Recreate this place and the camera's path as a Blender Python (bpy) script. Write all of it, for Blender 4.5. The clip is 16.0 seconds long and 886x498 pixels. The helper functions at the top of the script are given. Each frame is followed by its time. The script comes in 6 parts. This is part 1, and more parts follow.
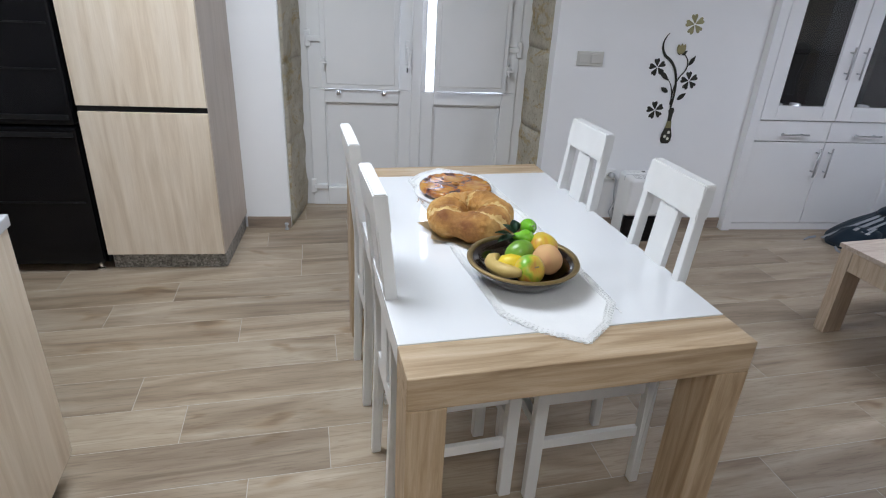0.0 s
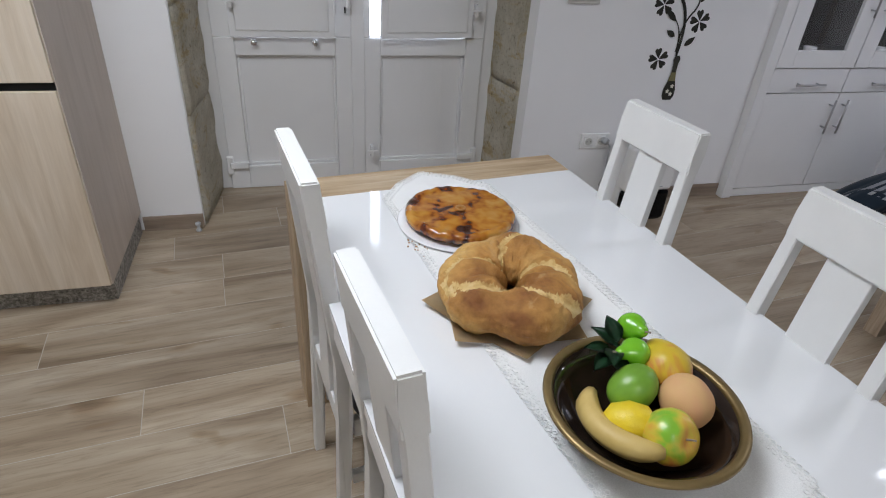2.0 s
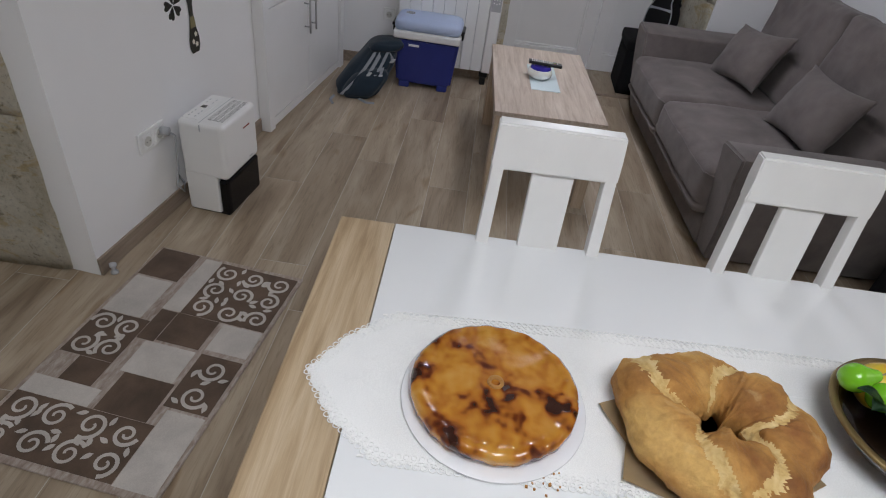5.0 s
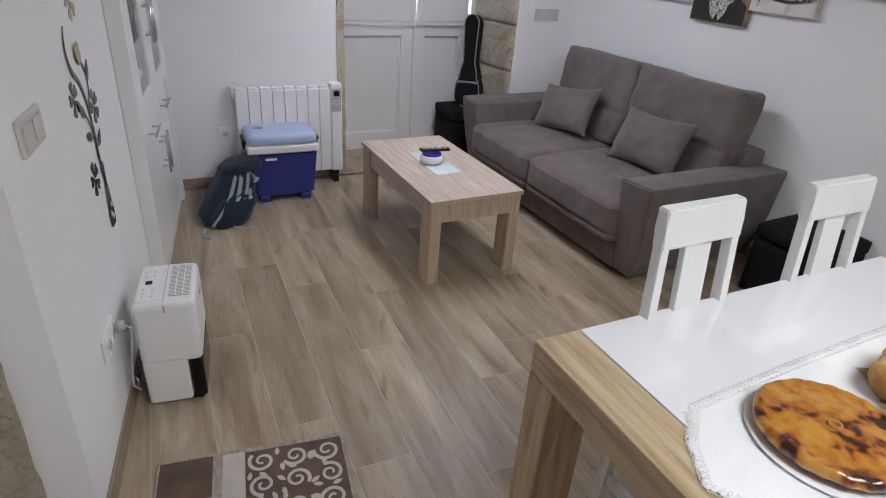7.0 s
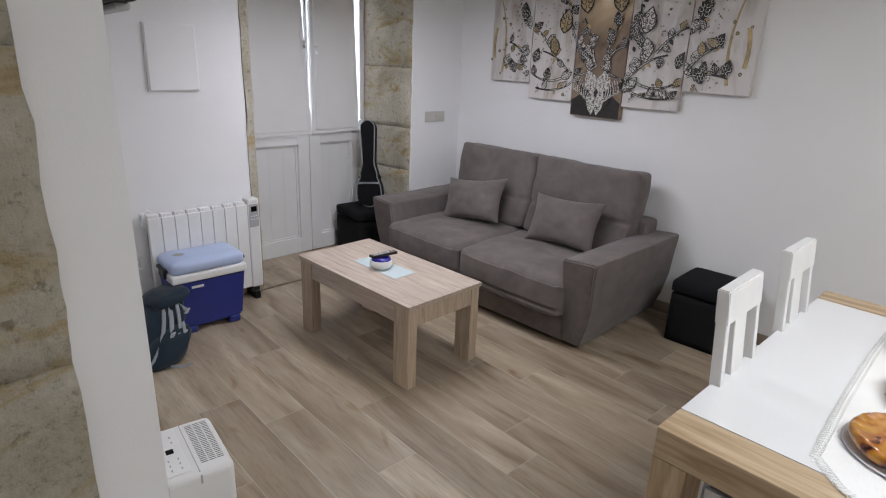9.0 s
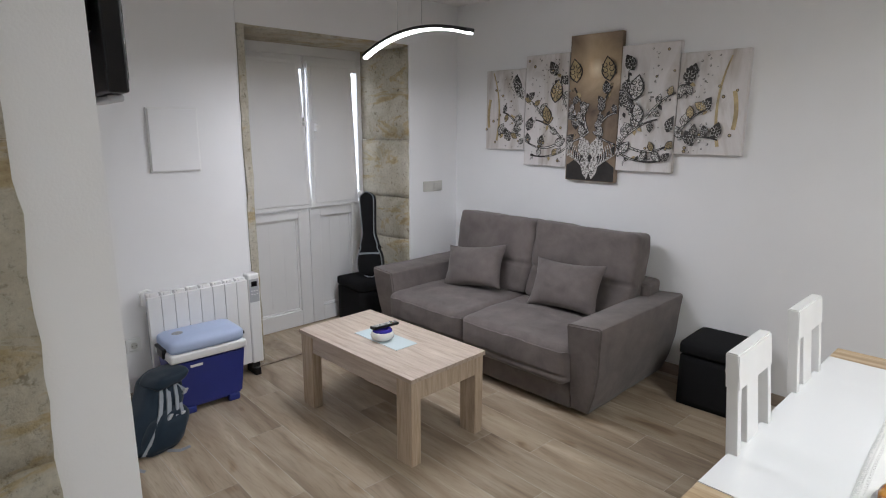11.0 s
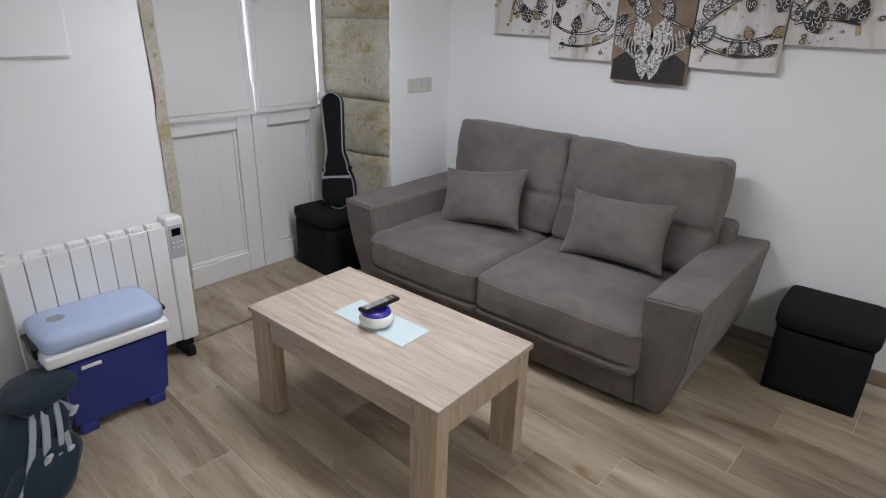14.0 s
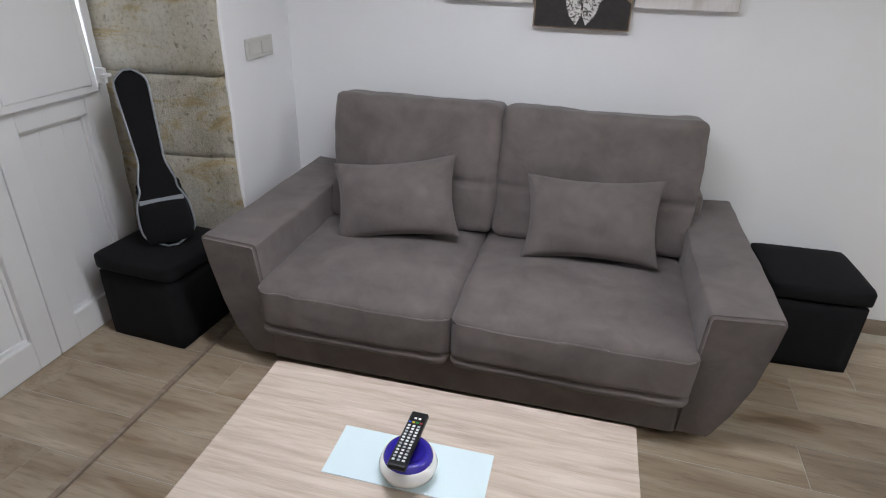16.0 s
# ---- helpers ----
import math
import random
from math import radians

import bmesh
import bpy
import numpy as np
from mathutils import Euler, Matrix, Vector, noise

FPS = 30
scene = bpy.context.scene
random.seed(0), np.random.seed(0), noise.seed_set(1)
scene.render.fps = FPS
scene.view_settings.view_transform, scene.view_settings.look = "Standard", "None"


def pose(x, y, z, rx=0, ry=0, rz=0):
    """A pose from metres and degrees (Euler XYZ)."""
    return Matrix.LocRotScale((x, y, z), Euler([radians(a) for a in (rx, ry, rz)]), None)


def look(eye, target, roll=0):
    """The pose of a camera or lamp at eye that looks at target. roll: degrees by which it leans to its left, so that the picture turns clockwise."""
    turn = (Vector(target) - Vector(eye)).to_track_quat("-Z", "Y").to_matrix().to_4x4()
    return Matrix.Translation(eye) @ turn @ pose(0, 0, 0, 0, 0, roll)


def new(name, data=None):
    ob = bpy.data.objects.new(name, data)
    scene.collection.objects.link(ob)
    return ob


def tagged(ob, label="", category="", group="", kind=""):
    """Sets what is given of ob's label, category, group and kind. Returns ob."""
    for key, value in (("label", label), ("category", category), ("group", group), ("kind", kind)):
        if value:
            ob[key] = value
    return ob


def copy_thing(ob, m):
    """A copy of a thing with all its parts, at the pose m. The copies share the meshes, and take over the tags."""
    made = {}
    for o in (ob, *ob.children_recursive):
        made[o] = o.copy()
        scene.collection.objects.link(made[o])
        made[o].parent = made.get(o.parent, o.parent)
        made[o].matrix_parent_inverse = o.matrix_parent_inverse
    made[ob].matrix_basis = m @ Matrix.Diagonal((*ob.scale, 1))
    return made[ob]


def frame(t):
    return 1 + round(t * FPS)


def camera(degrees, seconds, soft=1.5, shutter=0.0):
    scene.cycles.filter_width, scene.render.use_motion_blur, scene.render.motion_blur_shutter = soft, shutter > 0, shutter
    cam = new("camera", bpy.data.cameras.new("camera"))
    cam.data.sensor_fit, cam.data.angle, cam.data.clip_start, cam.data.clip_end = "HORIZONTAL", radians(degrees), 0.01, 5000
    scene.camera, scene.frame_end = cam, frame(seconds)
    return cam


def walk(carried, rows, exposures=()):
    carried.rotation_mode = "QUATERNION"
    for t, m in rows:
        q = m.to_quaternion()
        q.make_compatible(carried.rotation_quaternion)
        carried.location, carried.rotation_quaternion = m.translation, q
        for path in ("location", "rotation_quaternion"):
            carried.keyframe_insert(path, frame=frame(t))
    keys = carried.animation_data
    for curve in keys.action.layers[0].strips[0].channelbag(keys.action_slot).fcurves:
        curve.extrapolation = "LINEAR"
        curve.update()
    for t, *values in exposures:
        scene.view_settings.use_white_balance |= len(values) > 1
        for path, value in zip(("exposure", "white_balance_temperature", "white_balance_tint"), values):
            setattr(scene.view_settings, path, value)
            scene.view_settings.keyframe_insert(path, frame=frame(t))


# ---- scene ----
cam = camera(74.6, 16.0, 1.1)
PATH = [
    (0, (0.107, -0.131, 1.516), (0.597, 1.614, 0.67), 3.0),
    (0.5, (0.145, 0.075, 1.502), (0.641, 1.782, 0.585), 2.6),
    (1, (0.137, 0.298, 1.499), (0.671, 1.966, 0.533), 2.3),
    (1.5, (0.137, 0.504, 1.478), (0.756, 2.13, 0.491), 3.2),
    (2, (0.145, 0.733, 1.472), (0.851, 2.289, 0.432), 4.1),
    (2.5, (0.101, 0.914, 1.462), (0.933, 2.367, 0.368), 5.3),
    (3, (0.027, 1.11, 1.466), (1.078, 2.393, 0.349), 5.7),
    (3.5, (0.001, 1.319, 1.47), (1.309, 2.3, 0.317), 8.2),
    (4, (0.046, 1.601, 1.484), (1.513, 2.22, 0.273), 8.2),
    (4.2, (0.059, 1.68, 1.498), (1.555, 2.179, 0.268), 8.0),
    (6.3, (0.186, 2.68, 1.542), (1.767, 1.965, 0.546), 5.6),
    (6.5, (0.232, 2.776, 1.54), (1.81, 2.031, 0.562), 4.9),
    (7, (0.325, 2.955, 1.55), (1.893, 2.123, 0.628), 4.3),
    (7.5, (0.467, 3.119, 1.544), (2.012, 2.18, 0.689), 3.7),
    (8, (0.608, 3.279, 1.574), (2.116, 2.197, 0.828), 2.6),
    (8.5, (0.676, 3.424, 1.571), (2.099, 2.180, 0.917), 2.0),
    (9, (0.692, 3.525, 1.633), (2.034, 2.185, 0.997), 2.4),
    (9.5, (0.682, 3.538, 1.644), (2.008, 2.126, 1.147), 1.7),
    (9.7, (0.672, 3.555, 1.664), (1.997, 2.132, 1.192), 1.7),
    (11.8, (0.776, 3.395, 1.634), (2.180, 2.066, 1.238), -0.5),
    (12, (0.848, 3.362, 1.654), (2.207, 1.998, 1.209), -0.2),
    (12.5, (1.037, 3.305, 1.644), (2.385, 1.949, 1.078), 0.3),
    (13, (1.265, 3.180, 1.6), (2.678, 1.918, 0.959), -0.5),
    (13.5, (1.487, 3.047, 1.601), (2.882, 1.788, 0.918), -0.8),
    (14, (1.711, 2.902, 1.556), (2.900, 1.479, 0.806), 1.7),
    (14.5, (1.973, 2.81, 1.519), (3.033, 1.332, 0.686), 3.3),
    (15, (2.309, 2.723, 1.514), (3.25, 1.201, 0.62), 3.1),
    (15.5, (2.586, 2.596, 1.491), (3.28, 0.953, 0.584), 2.9),
    (16, (2.838, 2.49, 1.514), (3.263, 0.756, 0.612), 1.7),
]
walk(cam, [(t, look(eye, target, roll)) for t, eye, target, roll in PATH],
     [(0, -0.05, 5900, 8), (1.5, -0.30, 6100, 9), (2.5, -0.46, 6200, 10), (4, -0.60, 6350, 10), (7, -0.10, 6350, 11), (9.0, 0.06, 6450, 10), (12.5, 0.08, 6450, 7), (16, 0.20, 6400, 7)])

# ---- light: hidden ceiling lamp of the kitchen side, the bowed lamp's strip, daylight behind the doors ----
world = bpy.data.worlds.new("world")
scene.world = world
world.use_nodes = True
wn = world.node_tree.nodes
sky = wn.new("ShaderNodeTexSky")
sky.sky_type, sky.sun_disc, sky.sun_elevation, sky.sun_rotation = "NISHITA", False, radians(40), radians(60)
world.node_tree.links.new(sky.outputs[0], wn["Background"].inputs[0])
wn["Background"].inputs[1].default_value = 0.12


def area(name, m, sx, sy, watts, colour):
    d = bpy.data.lights.new(name, "AREA")
    d.shape, d.size, d.size_y, d.energy, d.color = "RECTANGLE", sx, sy, watts, colour
    ob = new(name, d)
    ob.matrix_world = m
    return ob


LAMP = (3.17, 1.33)
area("kitchen_light", pose(-0.25, 1.8, 2.5), 0.9, 0.9, 48, (0.93, 0.95, 0.985))
# the hall lamp is an unseen fill, added to brighten the near side
area("hall_fill", pose(0.2, -0.75, 2.5), 0.35, 0.35, 20, (1.0, 0.95, 0.88))
area("pendant_light", pose(LAMP[0], LAMP[1], 2.03, 0, 0, -14), 1.1, 0.05, 21, (0.90, 0.905, 1.0))


# ---- materials ----
def nodes_of(name):
    m = bpy.data.materials.new(name)
    m.use_nodes = True
    nt = m.node_tree
    return m, nt, nt.nodes["Principled BSDF"]


def ramp(nt, fac, stops):
    r = nt.nodes.new("ShaderNodeValToRGB")
    e = r.color_ramp.elements
    while len(e) < len(stops):
        e.new(0.5)
    for i, (p, c) in enumerate(stops):
        e[i].position, e[i].color = p, (*c, 1)
    nt.links.new(fac, r.inputs[0])
    return r.outputs[0]


def noise_node(nt, scale, detail=4, stretch=(1, 1, 1), rough=0.55, distortion=0.0, coord="Object"):
    tc = nt.nodes.new("ShaderNodeTexCoord")
    mp = nt.nodes.new("ShaderNodeMapping")
    mp.inputs["Scale"].default_value = stretch
    n = nt.nodes.new("ShaderNodeTexNoise")
    n.inputs["Scale"].default_value, n.inputs["Detail"].default_value = scale, detail
    n.inputs["Roughness"].default_value, n.inputs["Distortion"].default_value = rough, distortion
    nt.links.new(tc.outputs[coord], mp.inputs[0])
    nt.links.new(mp.outputs[0], n.inputs["Vector"])
    return n, mp


def mix(nt, fac, a, b, mode="MIX"):
    m = nt.nodes.new("ShaderNodeMix")
    m.data_type, m.blend_type = "RGBA", mode
    for v, i in ((fac, 0), (a, 6), (b, 7)):
        if isinstance(v, (int, float)):
            m.inputs[i].default_value = v
        elif isinstance(v, tuple):
            m.inputs[i].default_value = (*v, 1)
        else:
            nt.links.new(v, m.inputs[i])
    return m.outputs[2]


def bump(nt, b, height, strength, dist=0.01):
    n = nt.nodes.new("ShaderNodeBump")
    n.inputs["Strength"].default_value, n.inputs["Distance"].default_value = strength, dist
    nt.links.new(height, n.inputs["Height"])
    nt.links.new(n.outputs[0], b.inputs["Normal"])


def plain(name, c, rough=0.5, metal=0.0, vary=0.06, scale=6.0, fine=150.0, relief=0.05, coat=0.0):
    """One colour with a slow drift of tone and a fine relief."""
    m, nt, b = nodes_of(name)
    n, _ = noise_node(nt, scale)
    lo, hi = tuple(x * (1 - vary) for x in c), tuple(min(1, x * (1 + vary)) for x in c)
    nt.links.new(ramp(nt, n.outputs[0], [(0.3, lo), (0.7, hi)]), b.inputs["Base Color"])
    f, _ = noise_node(nt, fine, 3)
    bump(nt, b, f.outputs[0], relief, 0.004)
    b.inputs["Roughness"].default_value, b.inputs["Metallic"].default_value = rough, metal
    b.inputs["Coat Weight"].default_value = coat
    return m


def wood(name, dark, mid, light, axis=0, rough=0.45, scale=5.0, random_shift=False, contrast=1.0):
    m, nt, b = nodes_of(name)
    st = [9.0, 9.0, 9.0]
    st[axis] = 0.7
    n, mp = noise_node(nt, scale, 8, tuple(st), 0.6, 0.6)
    f, mp2 = noise_node(nt, scale * 5, 6, tuple(s * (2.2 if i != axis else 1) for i, s in enumerate(st)), 0.7)
    big, mp3 = noise_node(nt, 1.4, 3, (1, 1, 1))
    if random_shift:
        oi = nt.nodes.new("ShaderNodeObjectInfo")
        cb = nt.nodes.new("ShaderNodeCombineXYZ")
        mu = nt.nodes.new("ShaderNodeMath")
        mu.operation = "MULTIPLY"
        mu.inputs[1].default_value = 37.0
        nt.links.new(oi.outputs["Random"], mu.inputs[0])
        for i in range(3):
            nt.links.new(mu.outputs[0], cb.inputs[i])
        for q in (mp, mp2, mp3):
            nt.links.new(cb.outputs[0], q.inputs["Location"])
    base = ramp(nt, n.outputs[0], [(0.30, dark), (0.5, mid), (0.70, light)])
    grain = ramp(nt, f.outputs[0], [(0.35, (0.78, 0.76, 0.74)), (0.6, (1.0, 1.0, 1.0))])
    c = mix(nt, 0.55 * contrast, base, grain, "MULTIPLY")
    tone = ramp(nt, big.outputs[0], [(0.3, (0.86, 0.86, 0.87)), (0.7, (1.08, 1.06, 1.04))])
    c = mix(nt, 0.7, c, tone, "MULTIPLY")
    if random_shift:
        r2 = ramp(nt, oi.outputs["Random"], [(0.0, (0.84, 0.83, 0.83)), (0.5, (1, 0.99, 0.97)), (1.0, (1.1, 1.09, 1.09))])
        c = mix(nt, 1.0, c, r2, "MULTIPLY")
    nt.links.new(c, b.inputs["Base Color"])
    rr = nt.nodes.new("ShaderNodeMapRange")
    rr.inputs[3].default_value, rr.inputs[4].default_value = rough - 0.08, rough + 0.12
    nt.links.new(f.outputs[0], rr.inputs[0])
    nt.links.new(rr.outputs[0], b.inputs["Roughness"])
    bump(nt, b, f.outputs[0], 0.12, 0.003)
    return m


def dull_gloss(m, level):
    m.node_tree.nodes["Principled BSDF"].inputs["Specular IOR Level"].default_value = level
    return m


def stone_mat():
    m, nt, b = nodes_of("granite_stone")
    n, _ = noise_node(nt, 5.0, 6, (1, 1, 1), 0.65, 0.5)
    s, _ = noise_node(nt, 60.0, 6, (1, 1, 1), 0.8)
    st, _ = noise_node(nt, 3.2, 5, (1, 1, 2.2), 0.7, 1.2)
    pit, _ = noise_node(nt, 28.0, 4, (1, 1, 1), 0.6, 0.3)
    base = ramp(nt, n.outputs[0], [(0.3, (0.40, 0.36, 0.27)), (0.5, (0.53, 0.49, 0.40)), (0.72, (0.64, 0.61, 0.53))])
    sp = ramp(nt, s.outputs[0], [(0.34, (0.42, 0.40, 0.37)), (0.45, (0.92, 0.92, 0.9)), (0.7, (1.12, 1.11, 1.08))])
    c = mix(nt, 0.7, base, sp, "MULTIPLY")
    c = mix(nt, 0.8, c, ramp(nt, pit.outputs[0], [(0.30, (0.40, 0.36, 0.30)), (0.38, (1, 1, 1))]), "MULTIPLY")
    brown = ramp(nt, st.outputs[0], [(0.53, (1, 1, 1)), (0.62, (0.86, 0.72, 0.46)), (0.74, (0.52, 0.36, 0.17))])
    c = mix(nt, 0.8, c, brown, "MULTIPLY")
    nt.links.new(c, b.inputs["Base Color"])
    b.inputs["Roughness"].default_value = 0.9
    bump(nt, b, s.outputs[0], 0.9, 0.012)
    return m


def fabric(name, c, weave=420.0, patch=0.14, sheen=0.15):
    m, nt, b = nodes_of(name)
    n, _ = noise_node(nt, 7.0, 5, (1, 1, 1), 0.6, 0.4)
    w, _ = noise_node(nt, weave, 2)
    lo, hi = tuple(x * (1 - patch) for x in c), tuple(x * (1 + patch) for x in c)
    col = ramp(nt, n.outputs[0], [(0.32, lo), (0.68, hi)])
    col = mix(nt, 0.25, col, ramp(nt, w.outputs[0], [(0.3, (0.7, 0.7, 0.7)), (0.7, (1.2, 1.2, 1.2))]), "MULTIPLY")
    nt.links.new(col, b.inputs["Base Color"])
    b.inputs["Roughness"].default_value = 0.95
    b.inputs["Sheen Weight"].default_value = sheen
    bump(nt, b, w.outputs[0], 0.2, 0.002)
    return m


def spotted(name, stops, scale, rough, relief=0.3, detail=5, distortion=0.3, coat=0.0, stretch=(1, 1, 1), fine=70.0):
    m, nt, b = nodes_of(name)
    n, _ = noise_node(nt, scale, detail, stretch, 0.6, distortion)
    nt.links.new(ramp(nt, n.outputs[0], stops), b.inputs["Base Color"])
    f, _ = noise_node(nt, fine, 5)
    bump(nt, b, f.outputs[0], relief, 0.006)
    b.inputs["Roughness"].default_value, b.inputs["Coat Weight"].default_value = rough, coat
    return m


def glow(name, c, power):
    m, nt, b = nodes_of(name)
    b.inputs["Base Color"].default_value = (*c, 1)
    b.inputs["Emission Color"].default_value, b.inputs["Emission Strength"].default_value = (*c, 1), power
    return m


def glass(name, tint=(1, 1, 1), rough=0.0):
    m, nt, b = nodes_of(name)
    b.inputs["Base Color"].default_value = (*tint, 1)
    b.inputs["Transmission Weight"].default_value, b.inputs["Roughness"].default_value, b.inputs["IOR"].default_value = 1.0, rough, 1.45
    return m


def plank_mat():
    """Printed wood-look tile: broad soft bands, cathedral grain, a few knots; each tile differs."""
    m, nt, b = nodes_of("wood_look_tile")
    oi = nt.nodes.new("ShaderNodeObjectInfo")
    mu = nt.nodes.new("ShaderNodeMath")
    mu.operation = "MULTIPLY"
    mu.inputs[1].default_value = 53.0
    nt.links.new(oi.outputs["Random"], mu.inputs[0])
    cb = nt.nodes.new("ShaderNodeCombineXYZ")
    for i in range(3):
        nt.links.new(mu.outputs[0], cb.inputs[i])
    band, m1 = noise_node(nt, 2.6, 3, (0.45, 3.2, 1), 0.5, 0.9)
    grain, m2 = noise_node(nt, 9.0, 6, (0.55, 7.0, 1), 0.6, 1.6)
    fine, m3 = noise_node(nt, 60.0, 4, (0.25, 4.0, 1), 0.7)
    knot, m4 = noise_node(nt, 5.5, 2, (0.55, 1.6, 1), 0.4, 0.5)
    for q in (m1, m2, m3, m4):
        nt.links.new(cb.outputs[0], q.inputs["Location"])
    c = ramp(nt, band.outputs[0], [(0.28, (0.225, 0.170, 0.118)), (0.46, (0.350, 0.280, 0.204)), (0.60, (0.415, 0.345, 0.262)), (0.76, (0.52, 0.45, 0.365))])
    c = mix(nt, 0.55, c, ramp(nt, grain.outputs[0], [(0.36, (0.66, 0.62, 0.57)), (0.47, (0.98, 0.97, 0.95)), (0.62, (1.08, 1.07, 1.06))]), "MULTIPLY")
    c = mix(nt, 0.30, c, ramp(nt, fine.outputs[0], [(0.35, (0.80, 0.78, 0.76)), (0.6, (1, 1, 1))]), "MULTIPLY")
    c = mix(nt, 0.8, c, ramp(nt, knot.outputs[0], [(0.66, (1, 1, 1)), (0.71, (0.80, 0.72, 0.62)), (0.76, (0.52, 0.44, 0.36))]), "MULTIPLY")
    c = mix(nt, 1.0, c, ramp(nt, oi.outputs["Random"], [(0.0, (0.88, 0.87, 0.86)), (0.5, (1.0, 0.99, 0.96)), (1.0, (1.10, 1.09, 1.07))]), "MULTIPLY")
    nt.links.new(c, b.inputs["Base Color"])
    rr = nt.nodes.new("ShaderNodeMapRange")
    rr.inputs[3].default_value, rr.inputs[4].default_value = 0.34, 0.52
    nt.links.new(grain.outputs[0], rr.inputs[0])
    nt.links.new(rr.outputs[0], b.inputs["Roughness"])
    bump(nt, b, grain.outputs[0], 0.10, 0.003)
    return m


WALL = plain("white_wall_paint", (0.85, 0.85, 0.855), 0.75, 0, 0.02, 1.5, 220, 0.10)
CEIL = plain("ceiling_paint", (0.80, 0.80, 0.79), 0.9, 0, 0.02, 2)
STONE = stone_mat()
GROUT = plain("pale_grout", (0.50, 0.46, 0.40), 0.85, 0, 0.1, 20)
PLANK = plank_mat()
SKIRT = wood("skirting_tile", (0.22, 0.17, 0.13), (0.31, 0.245, 0.19), (0.40, 0.33, 0.27), 0, 0.4, 3.0)
OAKX = wood("oak_grain_x", (0.33, 0.225, 0.125), (0.50, 0.375, 0.235), (0.62, 0.50, 0.35), 0, 0.45, 4.0)
OAKZ = wood("oak_grain_z", (0.33, 0.225, 0.125), (0.50, 0.375, 0.235), (0.62, 0.50, 0.35), 2, 0.45, 4.0)
PALEX = wood("pale_oak_x", (0.42, 0.335, 0.26), (0.55, 0.46, 0.38), (0.65, 0.565, 0.485), 0)
PALEZ = wood("pale_oak_z", (0.42, 0.32, 0.22), (0.56, 0.45, 0.33), (0.66, 0.55, 0.43), 2)
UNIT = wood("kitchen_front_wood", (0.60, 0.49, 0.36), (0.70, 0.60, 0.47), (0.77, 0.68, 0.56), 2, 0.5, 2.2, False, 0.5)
# carcass and side panels: darker and greyer than the fronts
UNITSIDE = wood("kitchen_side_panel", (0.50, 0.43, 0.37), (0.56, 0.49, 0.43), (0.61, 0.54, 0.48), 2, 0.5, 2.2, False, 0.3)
PVC = plain("white_pvc", (0.80, 0.80, 0.80), 0.32, 0, 0.02, 3)
LACQ = plain("white_lacquer", (0.84, 0.84, 0.84), 0.28, 0, 0.02, 3, 60, 0.02)
CHAIRW = plain("white_chair_paint", (0.78, 0.78, 0.77), 0.38, 0, 0.03, 8)
SEATF = fabric("dark_grey_seat_fabric", (0.09, 0.09, 0.095))
GLASSW = plain("white_back_painted_glass", (0.80, 0.81, 0.82), 0.06, 0, 0.0, 2, 40, 0.0, 0.6)
SOFA = fabric("taupe_suede_fabric", (0.142, 0.120, 0.113), 420.0, 0.2)
BLACKF = dull_gloss(fabric("black_leatherette", (0.008, 0.008, 0.009), 260, 0.14, 0.0), 0.25)
BLACK = dull_gloss(plain("black_plastic", (0.009, 0.009, 0.010), 0.35), 0.3)
BLACKGL = dull_gloss(plain("black_gloss_front", (0.004, 0.004, 0.005), 0.10, 0, 0.0, 2, 30, 0.0), 0.22)
STEEL = plain("brushed_steel", (0.55, 0.55, 0.56), 0.32, 1.0, 0.05, 20)
CHROME = plain("chrome", (0.75, 0.75, 0.77), 0.12, 1.0, 0.02)
GRANITE = spotted("granite_plinth", [(0.3, (0.05, 0.05, 0.05)), (0.5, (0.25, 0.24, 0.22)), (0.7, (0.5, 0.48, 0.45))], 90, 0.5, 0.1)
ENAMEL = plain("white_enamel", (0.84, 0.84, 0.83), 0.3, 0, 0.02, 4)
PLAST = plain("white_plastic", (0.82, 0.82, 0.81), 0.4, 0, 0.02, 6)
GREYPL = plain("grey_plastic", (0.45, 0.46, 0.48), 0.45)
SWITCH = plain("grey_white_switch_plastic", (0.58, 0.57, 0.53), 0.4)
BLUE = plain("deep_blue_plastic", (0.022, 0.035, 0.22), 0.42, 0, 0.08, 5, 160, 0.12)
PALEBLUE = plain("pale_blue_plastic", (0.46, 0.55, 0.76), 0.45, 0, 0.03, 5, 160, 0.1)
NAVY = fabric("navy_nylon", (0.009, 0.021, 0.035), 300)
STRAP = fabric("grey_strap_webbing", (0.30, 0.32, 0.35), 300)
LACE = fabric("white_lace_linen", (0.84, 0.84, 0.83), 500, 0.03)
LED = glow("led_strip", (0.95, 0.96, 1.0), 14.0)
DAY = glow("daylight_haze", (0.86, 0.90, 1.0), 4.0)
PANE = glass("window_glass")
FROST = plain("pale_blue_glass", (0.68, 0.80, 0.83), 0.08, 0, 0.0, 2, 40, 0.0, 0.5)


# ---- mesh helpers ----
def mesh_of(bm, name, mat, smooth=False):
    bmesh.ops.recalc_face_normals(bm, faces=bm.faces)
    me = bpy.data.meshes.new(name)
    bm.to_mesh(me)
    bm.free()
    for m in (mat if isinstance(mat, (list, tuple)) else [mat]):
        me.materials.append(m)
    if smooth:
        me.polygons.foreach_set("use_smooth", [True] * len(me.polygons))
    return me


